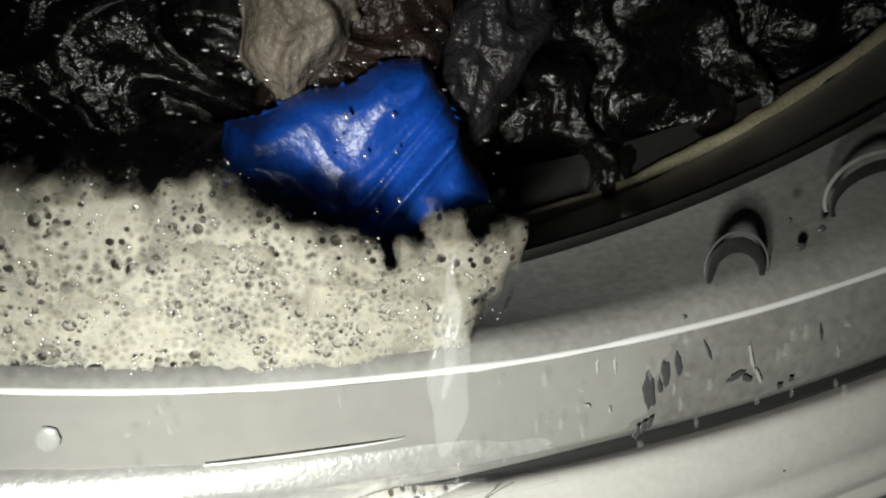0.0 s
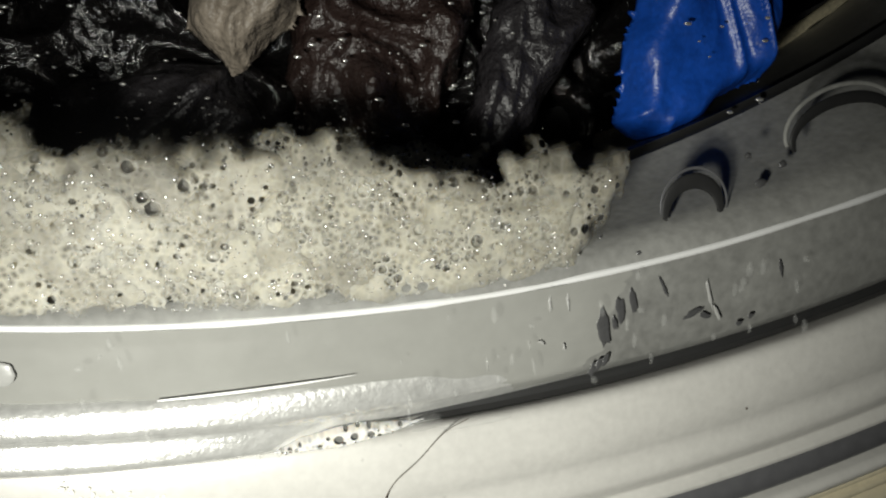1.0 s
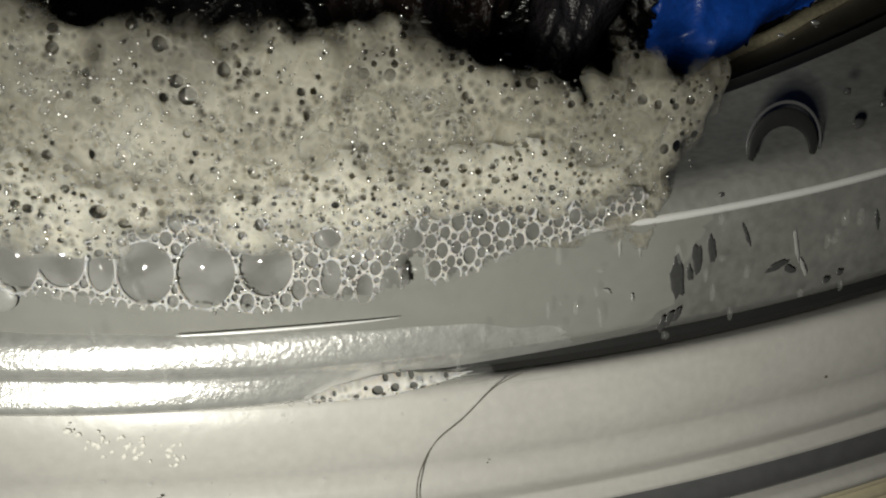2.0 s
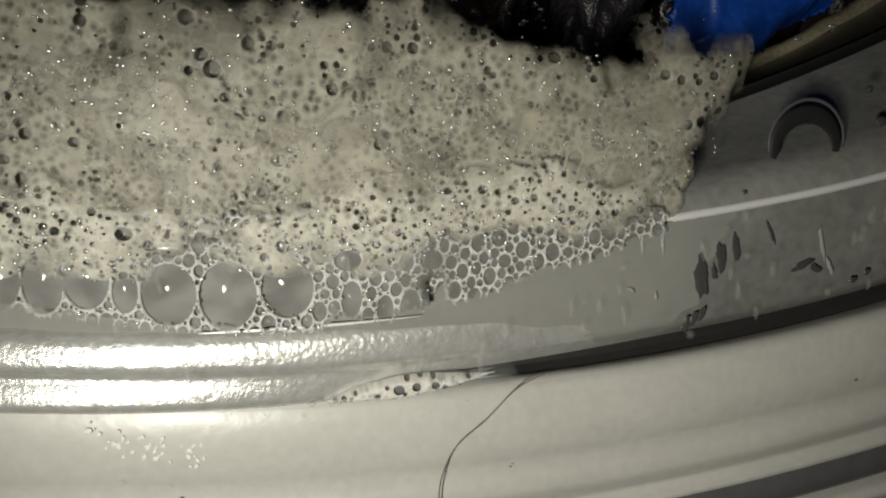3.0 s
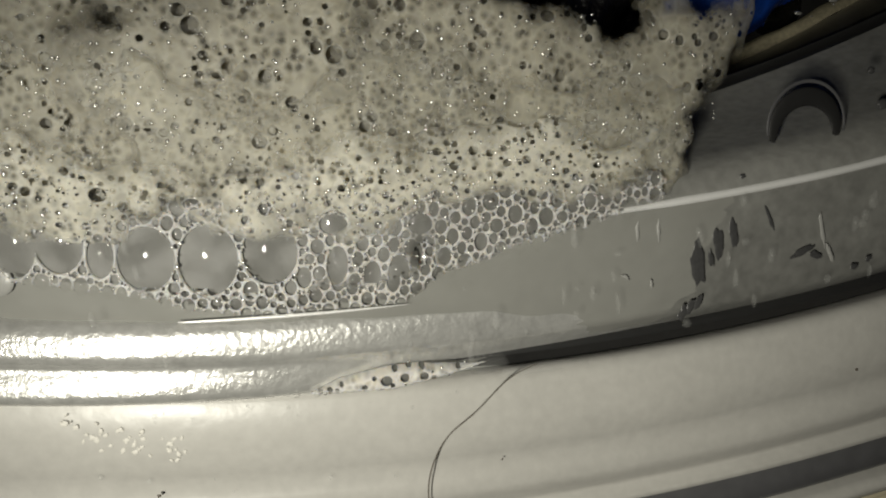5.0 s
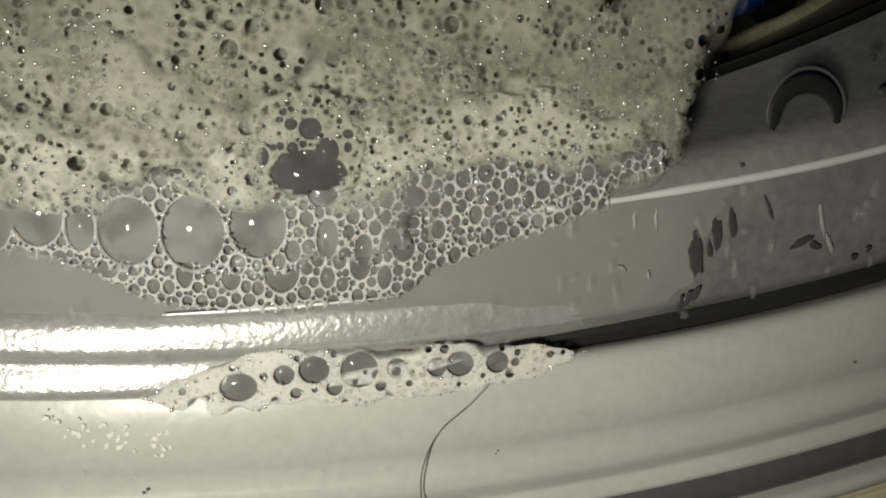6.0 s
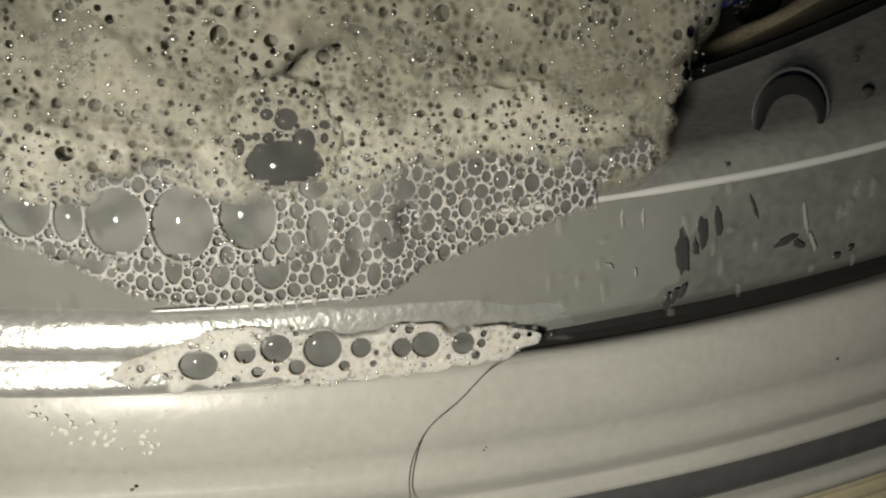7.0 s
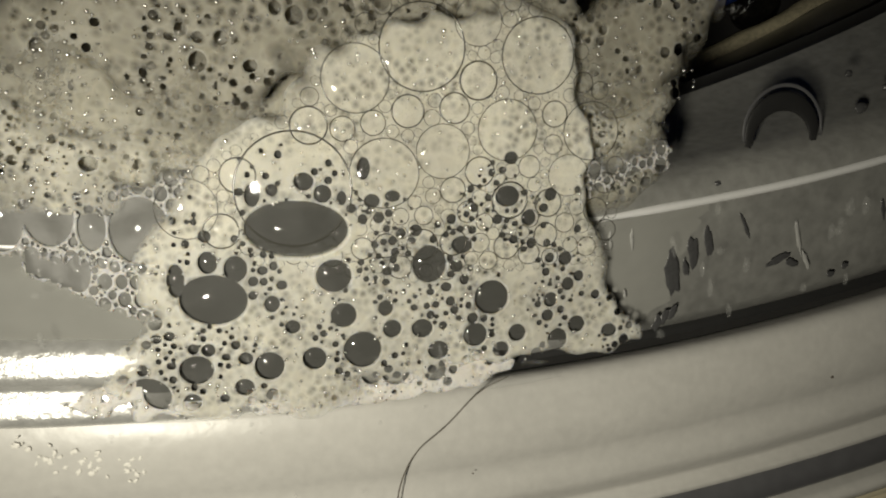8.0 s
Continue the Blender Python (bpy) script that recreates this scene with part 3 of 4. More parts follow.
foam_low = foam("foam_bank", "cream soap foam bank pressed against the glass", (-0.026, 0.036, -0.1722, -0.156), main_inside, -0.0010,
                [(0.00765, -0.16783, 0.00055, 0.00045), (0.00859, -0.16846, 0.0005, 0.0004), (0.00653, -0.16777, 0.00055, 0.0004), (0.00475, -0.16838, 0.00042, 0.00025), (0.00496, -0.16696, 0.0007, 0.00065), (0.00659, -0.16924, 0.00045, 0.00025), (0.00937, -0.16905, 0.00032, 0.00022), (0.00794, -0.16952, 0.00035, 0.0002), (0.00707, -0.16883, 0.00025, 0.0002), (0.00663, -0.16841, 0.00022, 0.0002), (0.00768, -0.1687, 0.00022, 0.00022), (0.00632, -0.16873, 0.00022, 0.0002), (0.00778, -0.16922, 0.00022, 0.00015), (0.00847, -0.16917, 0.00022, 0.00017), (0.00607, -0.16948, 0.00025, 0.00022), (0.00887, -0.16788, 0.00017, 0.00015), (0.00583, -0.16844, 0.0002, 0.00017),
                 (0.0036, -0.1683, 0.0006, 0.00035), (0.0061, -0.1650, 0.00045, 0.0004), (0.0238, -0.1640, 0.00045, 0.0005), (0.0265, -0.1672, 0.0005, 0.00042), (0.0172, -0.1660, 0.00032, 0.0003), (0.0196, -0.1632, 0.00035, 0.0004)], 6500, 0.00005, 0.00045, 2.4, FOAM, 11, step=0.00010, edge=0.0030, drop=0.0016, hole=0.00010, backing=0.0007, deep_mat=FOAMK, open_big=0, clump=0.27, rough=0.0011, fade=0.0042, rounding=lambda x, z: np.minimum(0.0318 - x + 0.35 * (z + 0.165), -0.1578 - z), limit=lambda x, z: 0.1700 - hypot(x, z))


def upper_inside(x, z):
    return np.minimum(np.minimum(z + 0.169, 0.0340 - x + 0.2 * (z + 0.165)), -0.1552 - z + 0.0010 * np.sin(x * 380) + 0.001 * np.sin(x * 900 + 1))


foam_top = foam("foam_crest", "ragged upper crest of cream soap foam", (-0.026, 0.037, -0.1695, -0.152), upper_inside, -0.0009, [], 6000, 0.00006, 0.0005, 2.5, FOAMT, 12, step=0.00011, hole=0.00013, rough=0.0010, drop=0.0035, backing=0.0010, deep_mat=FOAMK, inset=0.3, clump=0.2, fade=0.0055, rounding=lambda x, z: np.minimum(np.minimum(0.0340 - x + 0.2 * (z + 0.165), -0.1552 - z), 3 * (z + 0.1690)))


def row_inside(x, z):
    r = hypot(x, z)
    low = np.interp(x, [-0.012, -0.006, 0.0, 0.009, 0.0145, 0.0180, 0.0210, 0.0285], [0.1735, 0.1743, 0.1748, 0.1751, 0.1747, 0.1737, 0.1730, 0.1712])
    return np.minimum(low - r, r - 0.1680)


foam_row = foam("foam_fringe", "wet fringe of large bubbles sliding down the glass", (-0.012, 0.030, -0.1785, -0.1655), row_inside, -0.0018,
                [(-0.0062, -0.1722, 0.0011, 0.0018), (-0.0040, -0.1721, 0.0012, 0.0016), (-0.0020, -0.1727, 0.0007, 0.0012), (0.0003, -0.1728, 0.0015, 0.0018), (0.0035, -0.1728, 0.0016, 0.0020), (0.0068, -0.1723, 0.0015, 0.0018), (-0.0085, -0.1722, 0.0012, 0.0016),
                 (0.0105, -0.1729, 0.0006, 0.0011), (0.0125, -0.1735, 0.0005, 0.0009), (0.0140, -0.1732, 0.0006, 0.0010), (0.0151, -0.1704, 0.0007, 0.0006), (0.0102, -0.1706, 0.0008, 0.0006), (0.0247, -0.1701, 0.0003, 0.0005)],
                4200, 0.00006, 0.00055, 1.75, FOAMS, 13, step=0.00008, edge=0.0006, drop=0.0006, rough=0.0001, hole=0.00008, aspect=1.25, tight=1.07, backing=0.0002, bare=0.2, deep_mat=WINDOWGREY, open_big=0, inset=0.5, tuck=(0.1714, 0.0024, 0.0001), swell=0.05, where=lambda x, z: hypot(x, z) > 0.1685 + 0.0002 * np.sin(x * 900),
                fade=0.0015, rounding=lambda x, z: np.minimum(np.clip(0.0013 + (x + 0.004) * 0.10, 0.0013, 0.0017), 1.0 * (hypot(x, z) - 0.1688)))


def seam_inside(x, z):
    r = hypot(x, z)
    return np.minimum(np.minimum(np.interp(x, [-0.012, 0.010, 0.022, 0.030], [0.1713, 0.1716, 0.1710, 0.1700]) - r, r - 0.1664), np.minimum(x + 0.0125, 0.0295 - x))


foam_seam = foam("foam_seam", "bright seam of fine foam above the large bubbles", (-0.0125, 0.030, -0.1720, -0.1630), seam_inside, -0.0020,
                 [(0.0102, -0.1704, 0.0008, 0.0006), (0.0151, -0.1702, 0.0007, 0.0006), (0.0065, -0.1698, 0.0004, 0.0004), (0.0190, -0.1695, 0.0005, 0.0004), (-0.0020, -0.1694, 0.0005, 0.0004), (0.0027, -0.1697, 0.0005, 0.0003), (0.0225, -0.1686, 0.0004, 0.0004), (0.0250, -0.1682, 0.0005, 0.0005)],
                 1900, 0.00006, 0.0003, 1.9, FOAMC, 23, step=0.00009, edge=0.0006, drop=0.0003, rough=0.0003, hole=0.00008, aspect=0.9, swell=0.04, fade=0.0026, rounding=lambda x, z: 0.8 * seam_inside(x, z) + 0.0002)


def lace_inside(x, z):
    r = hypot(x, z)
    low = np.interp(x, [-0.004, -0.002, 0.001, 0.005, 0.0145, 0.0158, 0.017, 0.021, 0.026], [0.1725, 0.1735, 0.1745, 0.17515, 0.1750, 0.1742, 0.1731, 0.1720, 0.1708])
    return np.minimum(np.minimum(low - r, r - 0.1690), np.minimum(x + 0.004, 0.027 - x))


foam_lace = foam("foam_lace", "lace of small wet bubbles hanging on the seal band", (-0.004, 0.027, -0.1765, -0.167), lace_inside, -0.0013,
                 [(0.0081, -0.1727, 0.00095, 0.0012), (0.0124, -0.1722, 0.0006, 0.0009), (0.0148, -0.1712, 0.00065, 0.0008), (0.0138, -0.1729, 0.0004, 0.0007), (0.0093, -0.1712, 0.0005, 0.0005), (0.0030, -0.1728, 0.00045, 0.0009), (-0.0008, -0.1722, 0.0006, 0.0010), (0.0162, -0.1704, 0.0005, 0.0005), (0.0054, -0.1731, 0.0005, 0.0007), (0.0106, -0.1730, 0.0004, 0.0006)],
                 3600, 0.00007, 0.00042, 1.6, FOAMS, 19, step=0.00008, edge=0.0006, drop=0.0004, rough=0.0001, hole=0.00008, aspect=1.2, tight=1.06, backing=0.0002, deep_mat=WINDOWGREY, open_big=0, inset=0.4, swell=0.03)


def patch_foam(name, label, poly, front, big, count, rmin, rmax, power, material, seed, **more):
    P = np.array(poly) * 0.001
    (x0, z0), (x1, z1) = P.min(0) - 0.001, P.max(0) + 0.001
    return foam(name, label, (x0, x1, z0, z1), outline(poly), front, [tuple(v * 0.001 for v in b) for b in big], count, rmin, rmax, power, material, seed, **more)


SURGE = [(1.3, -177.1), (3.0, -173.4), (2.4, -169.8), (3.8, -166.6), (7.3, -164.5), (9.5, -162.9), (11.5, -160.0), (13.9, -156.8), (20.9, -155.6), (24.8, -157.6), (28.0, -161.7), (28.3, -166), (28.0, -169), (28.6, -172.1), (30.7, -174.9), (23.1, -176.4), (14.6, -177.8), (10.2, -178.9), (5.2, -179.2), (1.5, -179.2)]
foam_surge = patch_foam("foam_surge", "fresh bubbly foam surge spreading behind the glass", SURGE, -0.0025,
                        [(10.3, -168.7, 2.7, 1.5), (6.1, -172.6, 1.75, 1.35), (17.5, -170.5, 0.95, 1.05), (21.2, -172.4, 1.0, 1.0), (12.3, -171.2, 0.95, 0.9), (14.0, -175.4, 1.05, 1.05), (9.0, -176.3, 0.8, 0.8), (5.2, -176.5, 0.9, 0.8), (2.7, -178.0, 1.25, 1.1), (11.4, -175.9, 0.65, 0.65),
                         (15.6, -174.2, 0.55, 0.55), (20.4, -174.6, 0.7, 0.7), (25.4, -174.9, 0.6, 0.65), (22.0, -175.5, 0.5, 0.5), (22.9, -174.5, 0.55, 0.55), (17.3, -174.2, 0.6, 0.55), (18.3, -175.5, 0.6, 0.55), (7.7, -177.5, 0.55, 0.5), (5.0, -178.3, 0.5, 0.5), (12.9, -173.4, 0.7, 0.7), (26.5, -174.0, 0.55, 0.55), (28.6, -174.4, 0.5, 0.45), (19.3, -169.4, 0.6, 0.5),
                         (14.2, -167.1, 0.45, 0.4), (13.7, -165.4, 0.35, 0.6), (15.3, -166.8, 0.45, 0.33), (10.6, -166.2, 0.55, 0.5), (11.6, -166.8, 0.5, 0.5), (9.0, -166.7, 0.33, 0.35), (8.0, -167.0, 0.4, 0.6), (12.6, -167.0, 0.28, 0.4), (26.9, -167.1, 0.5, 0.5), (21.7, -166.6, 0.7, 0.6), (7.2, -170.9, 0.6, 0.7), (5.8, -170.6, 0.5, 0.6), (4.2, -171.6, 0.45, 0.9)],
                        1000, 0.00008, 0.00045, 1.9, FOAMW, 14, step=0.00010, edge=0.0007, drop=0.0010, rough=0.0003, hole=0.00012, backing=0.0003, deep_mat=WINDOWDARK, open_big=0, inset=1.6, clump=0.22, fade=0.0016, rounding=outline(SURGE), swell=0.05,
                        where=lambda x, z: z < -0.1655 - 0.0012 * np.sin(x * 500))
# clear domes lying on the surge, pressed to the glass: the large ones, then ever smaller ones in the gaps
taken = [(16.5, -159.0, 2.25), (22.8, -159.0, 2.0), (19.4, -157.5, 1.25), (13.1, -160.8, 1.75), (19.6, -160.5, 1.0), (21.4, -163.0, 1.65), (26.2, -162.8, 1.6), (10.1, -166.6, 3.0), (14.8, -165.6, 1.85), (4.8, -167.8, 1.55), (17.9, -164.3, 1.45), (10.8, -163.3, 0.95), (7.3, -166.0, 0.9),
         (25.1, -165.3, 1.15), (21.8, -166.8, 1.0), (6.5, -168.9, 0.9), (14.1, -163.0, 0.65), (15.9, -162.3, 0.85), (24.0, -162.0, 0.7), (20.0, -165.3, 0.8), (26.9, -167.2, 0.7), (18.4, -162.0, 0.8)]
rng3 = np.random.default_rng(21)
surge_edge = outline([(3.2, -167.0), (7.3, -164.5), (9.5, -162.9), (11.5, -160.0), (13.9, -156.8), (20.9, -155.6), (24.8, -157.6), (28.0, -161.7), (28.3, -166), (28.0, -170), (16, -171.5), (8, -170.5)])
spot_x, spot_z = np.meshgrid(np.arange(2.0, 30.0, 0.09), np.arange(-174.0, -155.0, 0.09), indexing="ij")
gap = surge_edge(spot_x * 0.001, spot_z * 0.001) * 1000 + 0.15
for bx, bz, br in taken:
    gap = np.minimum(gap, np.hypot(spot_x - bx, spot_z - bz) - br)
for br in 0.85 * (0.16 / 0.85) ** (np.linspace(0, 1, 255) ** 0.5):
    spots = np.argwhere(gap > br * 0.94)
    if len(spots):
        i, j = spots[rng3.integers(len(spots))]
        taken.append((spot_x[i, j], spot_z[i, j], br))
        gap = np.minimum(gap, np.hypot(spot_x - spot_x[i, j], spot_z - spot_z[i, j]) - br)
for bx, bz, br in taken:
    ob = new("bubble", DOME_WIDE if br > 1.0 else DOME_SMALL)
    ob.parent = foam_surge
    ob.visible_shadow = False
    ob.location, ob.scale = (bx * 0.001, -0.0026, bz * 0.001), (br * 0.001, min(br, 1.6) * 0.001, br * 0.001)

SEEP = [(0.5, -179.4), (3.5, -178.2), (7, -177.0), (12, -176.4), (15, -176.6), (19, -176.4), (22, -176.6), (29, -177.3), (25, -178.2), (19, -179.2), (12.5, -180.0), (4, -180.5)]
foam_edge = patch_foam("foam_seep", "white foam seeping up along the door frame", SEEP, -0.0012,
                       [(5.8, -178.9, 1.05, 0.85), (8.3, -178.2, 0.6, 0.6), (10, -177.9, 0.9, 0.85), (12.6, -177.9, 1.1, 1.1), (14.8, -177.8, 0.6, 0.6), (17.2, -177.8, 0.6, 0.6), (18.6, -177.6, 0.85, 0.8), (20.9, -177.5, 0.7, 0.7), (11.2, -179.0, 0.5, 0.5), (13.9, -178.9, 0.35, 0.35), (9.0, -179.3, 0.35, 0.35)],
                       150, 0.00008, 0.0003, 1.8, FOAMS, 15, step=0.00008, edge=0.0006, drop=0.0010, swell=0.05, fade=0.0007, rounding=outline(SEEP), rough=0.0001, hole=0.00018, backing=0.0003, deep_mat=WINDOWGREY, open_big=0, inset=0.9)
foam_dribble = patch_foam("foam_dribble", "small cluster of soap bubbles at the frame edge", [(9, -179.9), (11, -178.9), (14, -178.2), (17, -178.0), (20, -177.9), (17.5, -178.7), (14, -179.6)], -0.0010,
                          [(13.7, -178.9, 0.38, 0.35), (14.8, -178.7, 0.3, 0.3), (16, -178.6, 0.28, 0.28), (14.2, -178.2, 0.2, 0.2), (12.4, -179.3, 0.2, 0.2)], 60, 0.00010, 0.0002, 2.0, FOAMS, 16, step=0.00009, edge=0.0004, drop=0.0008, rough=0.00005, hole=0.00016, backing=0.0003, deep_mat=WINDOWGREY, open_big=0, inset=0.2)


POCKET = [(12.17, -166.26), (11.81, -164.87), (10.7, -163.76), (9.4, -163.14), (7.97, -163.14), (6.53, -163.76), (5.67, -164.87), (5.57, -166.26), (5.86, -167.65), (6.58, -168.76), (7.93, -169.38), (9.44, -169.38), (10.64, -168.76), (11.62, -167.65)]
foam_pocket = patch_foam("foam_pocket", "dark hollow of merged bubbles in the cream foam", POCKET, -0.0023,
                         [(8.94, -167.4, 2.0, 1.3), (8.91, -165.01, 0.6, 0.57), (9.84, -166.1, 0.6, 0.7), (7.92, -164.83, 0.35, 0.32), (8.03, -166.04, 0.32, 0.32), (7.67, -166.66, 0.4, 0.37), (7.4, -165.98, 0.22, 0.22), (7.51, -164.21, 0.22, 0.2), (8.57, -165.81, 0.2, 0.2), (10.88, -165.17, 0.3, 0.25), (10.9, -165.87, 0.22, 0.3), (10.66, -167.32, 0.3, 0.32), (6.55, -166.58, 0.3, 0.5), (7.03, -166.06, 0.2, 0.2), (9.47, -165.31, 0.17, 0.17), (7.2, -167.49, 0.35, 0.25), (10.14, -167.0, 0.2, 0.2)],
                         160, 0.00008, 0.00025, 2.0, FOAM, 17, step=0.00009, edge=0.0008, drop=0.0006, rough=0.0001, hole=0.00012, backing=0.00012, deep_mat=WINDOWDARK, open_big=0, inset=1.0, fade=0.0014, rounding=outline(POCKET))

# ---- moving laundry ----
def cloth(name, label, poly, depth, material, seed, fold=0.0018, wave=420.0, step=0.0004, lean=0.8, origin=(0, 0)):
    """A wet cloth crumpled in sharp folds; its edges curl back into the drum."""
    rng = np.random.default_rng(seed)
    P = np.array(poly, float) * 0.001
    (x0, z0), (x1, z1) = P.min(0) - 0.002, P.max(0) + 0.002
    X, Z = np.meshgrid(np.arange(x0, x1, step), np.arange(z0, z1, step), indexing="ij")
    wx, wz = np.zeros_like(X), np.zeros_like(X)
    for k in (120, 260):
        for w in (wx, wz):
            a, p = rng.uniform(0, 6.28, 2)
            w += 0.35 / k * np.sin(k * (X * np.cos(a) + Z * np.sin(a)) * 2.2 + p)
    Y = np.zeros_like(X)
    for k, amp in ((0.5, 1.0), (1.0, 0.8), (2.1, 0.35), (4.3, 0.14)):
        a = lean + rng.normal(0, 0.45)
        p = rng.uniform(0, 6.28)
        u = wave * k * ((X + wx * 2) * np.cos(a) + (Z + wz * 2) * np.sin(a)) + p
        Y += amp * fold * (np.abs(np.sin(u * 0.5)) ** 0.8 * 2 - 1)
    E = outline(poly)(X, Z) + 0.0004 * np.sin(X * 700 + seed) * np.cos(Z * 800)
    Y = depth + Y + 0.004 * (1 - np.clip(E / 0.003, 0, 1)) ** 2.5
    keep = E > -1.3 * step
    GX, GZ = np.gradient(E, step)
    slide = np.where(E < 0, -E, 0) / np.maximum(GX * GX + GZ * GZ, 0.2)
    slide *= 0.65
    X, Z = X + GX * slide, Z + GZ * slide
    quad = keep[:-1, :-1] & keep[1:, :-1] & keep[1:, 1:] & keep[:-1, 1:]
    idx = np.full(X.shape, -1)
    used = np.zeros_like(keep)
    nx, nz = X.shape
    for a, b in ((0, 0), (1, 0), (1, 1), (0, 1)):
        used[a:nx - 1 + a, b:nz - 1 + b] |= quad
    idx[used] = np.arange(used.sum())
    qi, qj = np.nonzero(quad)
    faces = np.stack([idx[qi, qj], idx[qi + 1, qj], idx[qi + 1, qj + 1], idx[qi, qj + 1]], 1)
    ox, oz = origin[0] * 0.001, origin[1] * 0.001
    ob = mesh_ob(name, np.stack([X[used] - ox, Y[used], Z[used] - oz], 1).tolist(), faces.tolist(), material)
    thick = ob.modifiers.new("thickness", "SOLIDIFY")
    thick.thickness = 0.0007
    ob.location = (ox, 0, oz)
    return tagged(ob, label, "laundry", "laundry in the drum")


blue = cloth("blue_cloth", "bright blue wet cloth tumbling in the drum", [(43, -138), (42, -150), (41.5, -156), (46, -158.5), (52, -154), (57, -150), (57.5, -138)], 0.0125, BLUECLOTH, 3, fold=0.0008, wave=380, lean=0.1, origin=(49, -148), step=0.0002)
cloth("black_garment", "large wet black garment crumpled at the back", [(-95, -178), (95, -178), (110, -90), (-110, -90)], 0.034, BLACKCLOTH, 1, fold=0.004, wave=260, step=0.0008)
black = cloth("black_garment", "wet black shirt in sharp folds behind the foam", [(-30, -168), (12, -168), (30, -162), (36, -150), (30, -132), (-30, -130)], 0.0235, BLACKCLOTH, 2, fold=0.0022, wave=420, lean=2.2)
brown = cloth("brown_garment", "dark brown wet garment in folds", [(11, -163), (22, -162), (27, -152), (30, -134), (14, -132), (10, -145)], 0.0195, BROWNCLOTH, 4, fold=0.0013, wave=600, lean=0.5)
grey = cloth("charcoal_garment", "charcoal wet cloth in soft folds", [(-12, -165), (-10, -155), (-3, -152.5), (5, -152), (9, -157), (4, -163)], 0.0180, GREYCLOTH, 5, fold=0.0012, wave=500, lean=1.9)
beige = cloth("beige_cloth", "beige wet cloth corner among dark laundry", [(1, -138), (2, -149), (5.5, -153), (8, -151), (11.5, -147), (13, -138)], 0.0150, BEIGECLOTH, 6, fold=0.0008, wave=1100, step=0.00025, lean=0.9)
grey_right = cloth("charcoal_garment", "charcoal wet cloth twisted beside the blue cloth", [(27, -163), (33, -160), (41, -146), (44, -132), (35, -132), (29, -150)], 0.0190, GREYCLOTH, 8, fold=0.0012, wave=650, lean=0.5)

def wet_glints(parent, box, depth, count, seed):
    """Bright metallic beads added in the folds in place of wet glints, too many to count."""
    rng = np.random.default_rng(seed)
    gv, gf = [], []
    for _ in range(count):
        r = 0.00004 + 0.00016 * rng.uniform() ** 2
        cx, cz = rng.uniform(box[0], box[1]) * 0.001, rng.uniform(box[2], box[3]) * 0.001
        o = len(gv)
        for a in range(5):
            for q in range(8):
                w, v = q * math.pi / 4, math.pi / 2 * a / 4
                gv.append((cx + r * 2.2 * math.sin(v + 0.05) * math.cos(w), depth - r * math.cos(v), cz + r * math.sin(v + 0.05) * math.sin(w)))
        for a in range(4):
            for q in range(8):
                gf.append((o + a * 8 + q, o + a * 8 + (q + 1) % 8, o + a * 8 + 8 + (q + 1) % 8, o + a * 8 + 8 + q))
    tagged(mesh_ob("wet_glints", gv, gf, SPARK, parent, "bright beads standing in for glints on wet folds"), kind="stuff")


wet_glints(black, (-22, 32, -164, -136), 0.0205, 260, 31)
wet_glints(brown, (11, 28, -161, -140), 0.0175, 60, 32)
wet_glints(grey, (-9, 6, -163, -153), 0.0160, 40, 33)
wet_glints(blue, (-4, 5, -7, 6), 0.0117, 14, 34)

# ---- hair on the frame ----
HAIRLINE = [(23.2, -177.9), (21.4, -178.9), (19.5, -181.0), (17.8, -182.6), (17.0, -184.2), (16.7, -185.9), (16.9, -188)]
hair_pts = []
for i in range(60):
    u = i / 59 * (len(HAIRLINE) - 1)
    k = min(int(u), len(HAIRLINE) - 2)
    w = u - k
    p0, p1, p2, p3 = (Vector(HAIRLINE[max(0, min(len(HAIRLINE) - 1, k + d))]) for d in (-1, 0, 1, 2))
    q = 0.5 * (2 * p1 + (p2 - p0) * w + (2 * p0 - 5 * p1 + 4 * p2 - p3) * w * w + (3 * p1 - p0 - 3 * p2 + p3) * w ** 3)
    hair_pts.append((q.x * 0.001, -0.0006, q.y * 0.001))
tube("hair", hair_pts, 0.000045, HAIR, sides=6)
tagged(bpy.data.objects["hair"], "single dark hair stuck to the white frame", "hair")


# ---- water on the glass and seal ----
STREAM = water_mat("running_water", 0.09)
MIST = mat("wet_clear_patch", (0.065, 0.065, 0.066), 0.3, bump=0.3, bump_scale=900, vary=0.3, vary_scale=400)
LIME = mat("pale_scratch", (0.36, 0.36, 0.345), 0.35, bump=0.3, vary=0.2, vary_scale=500)


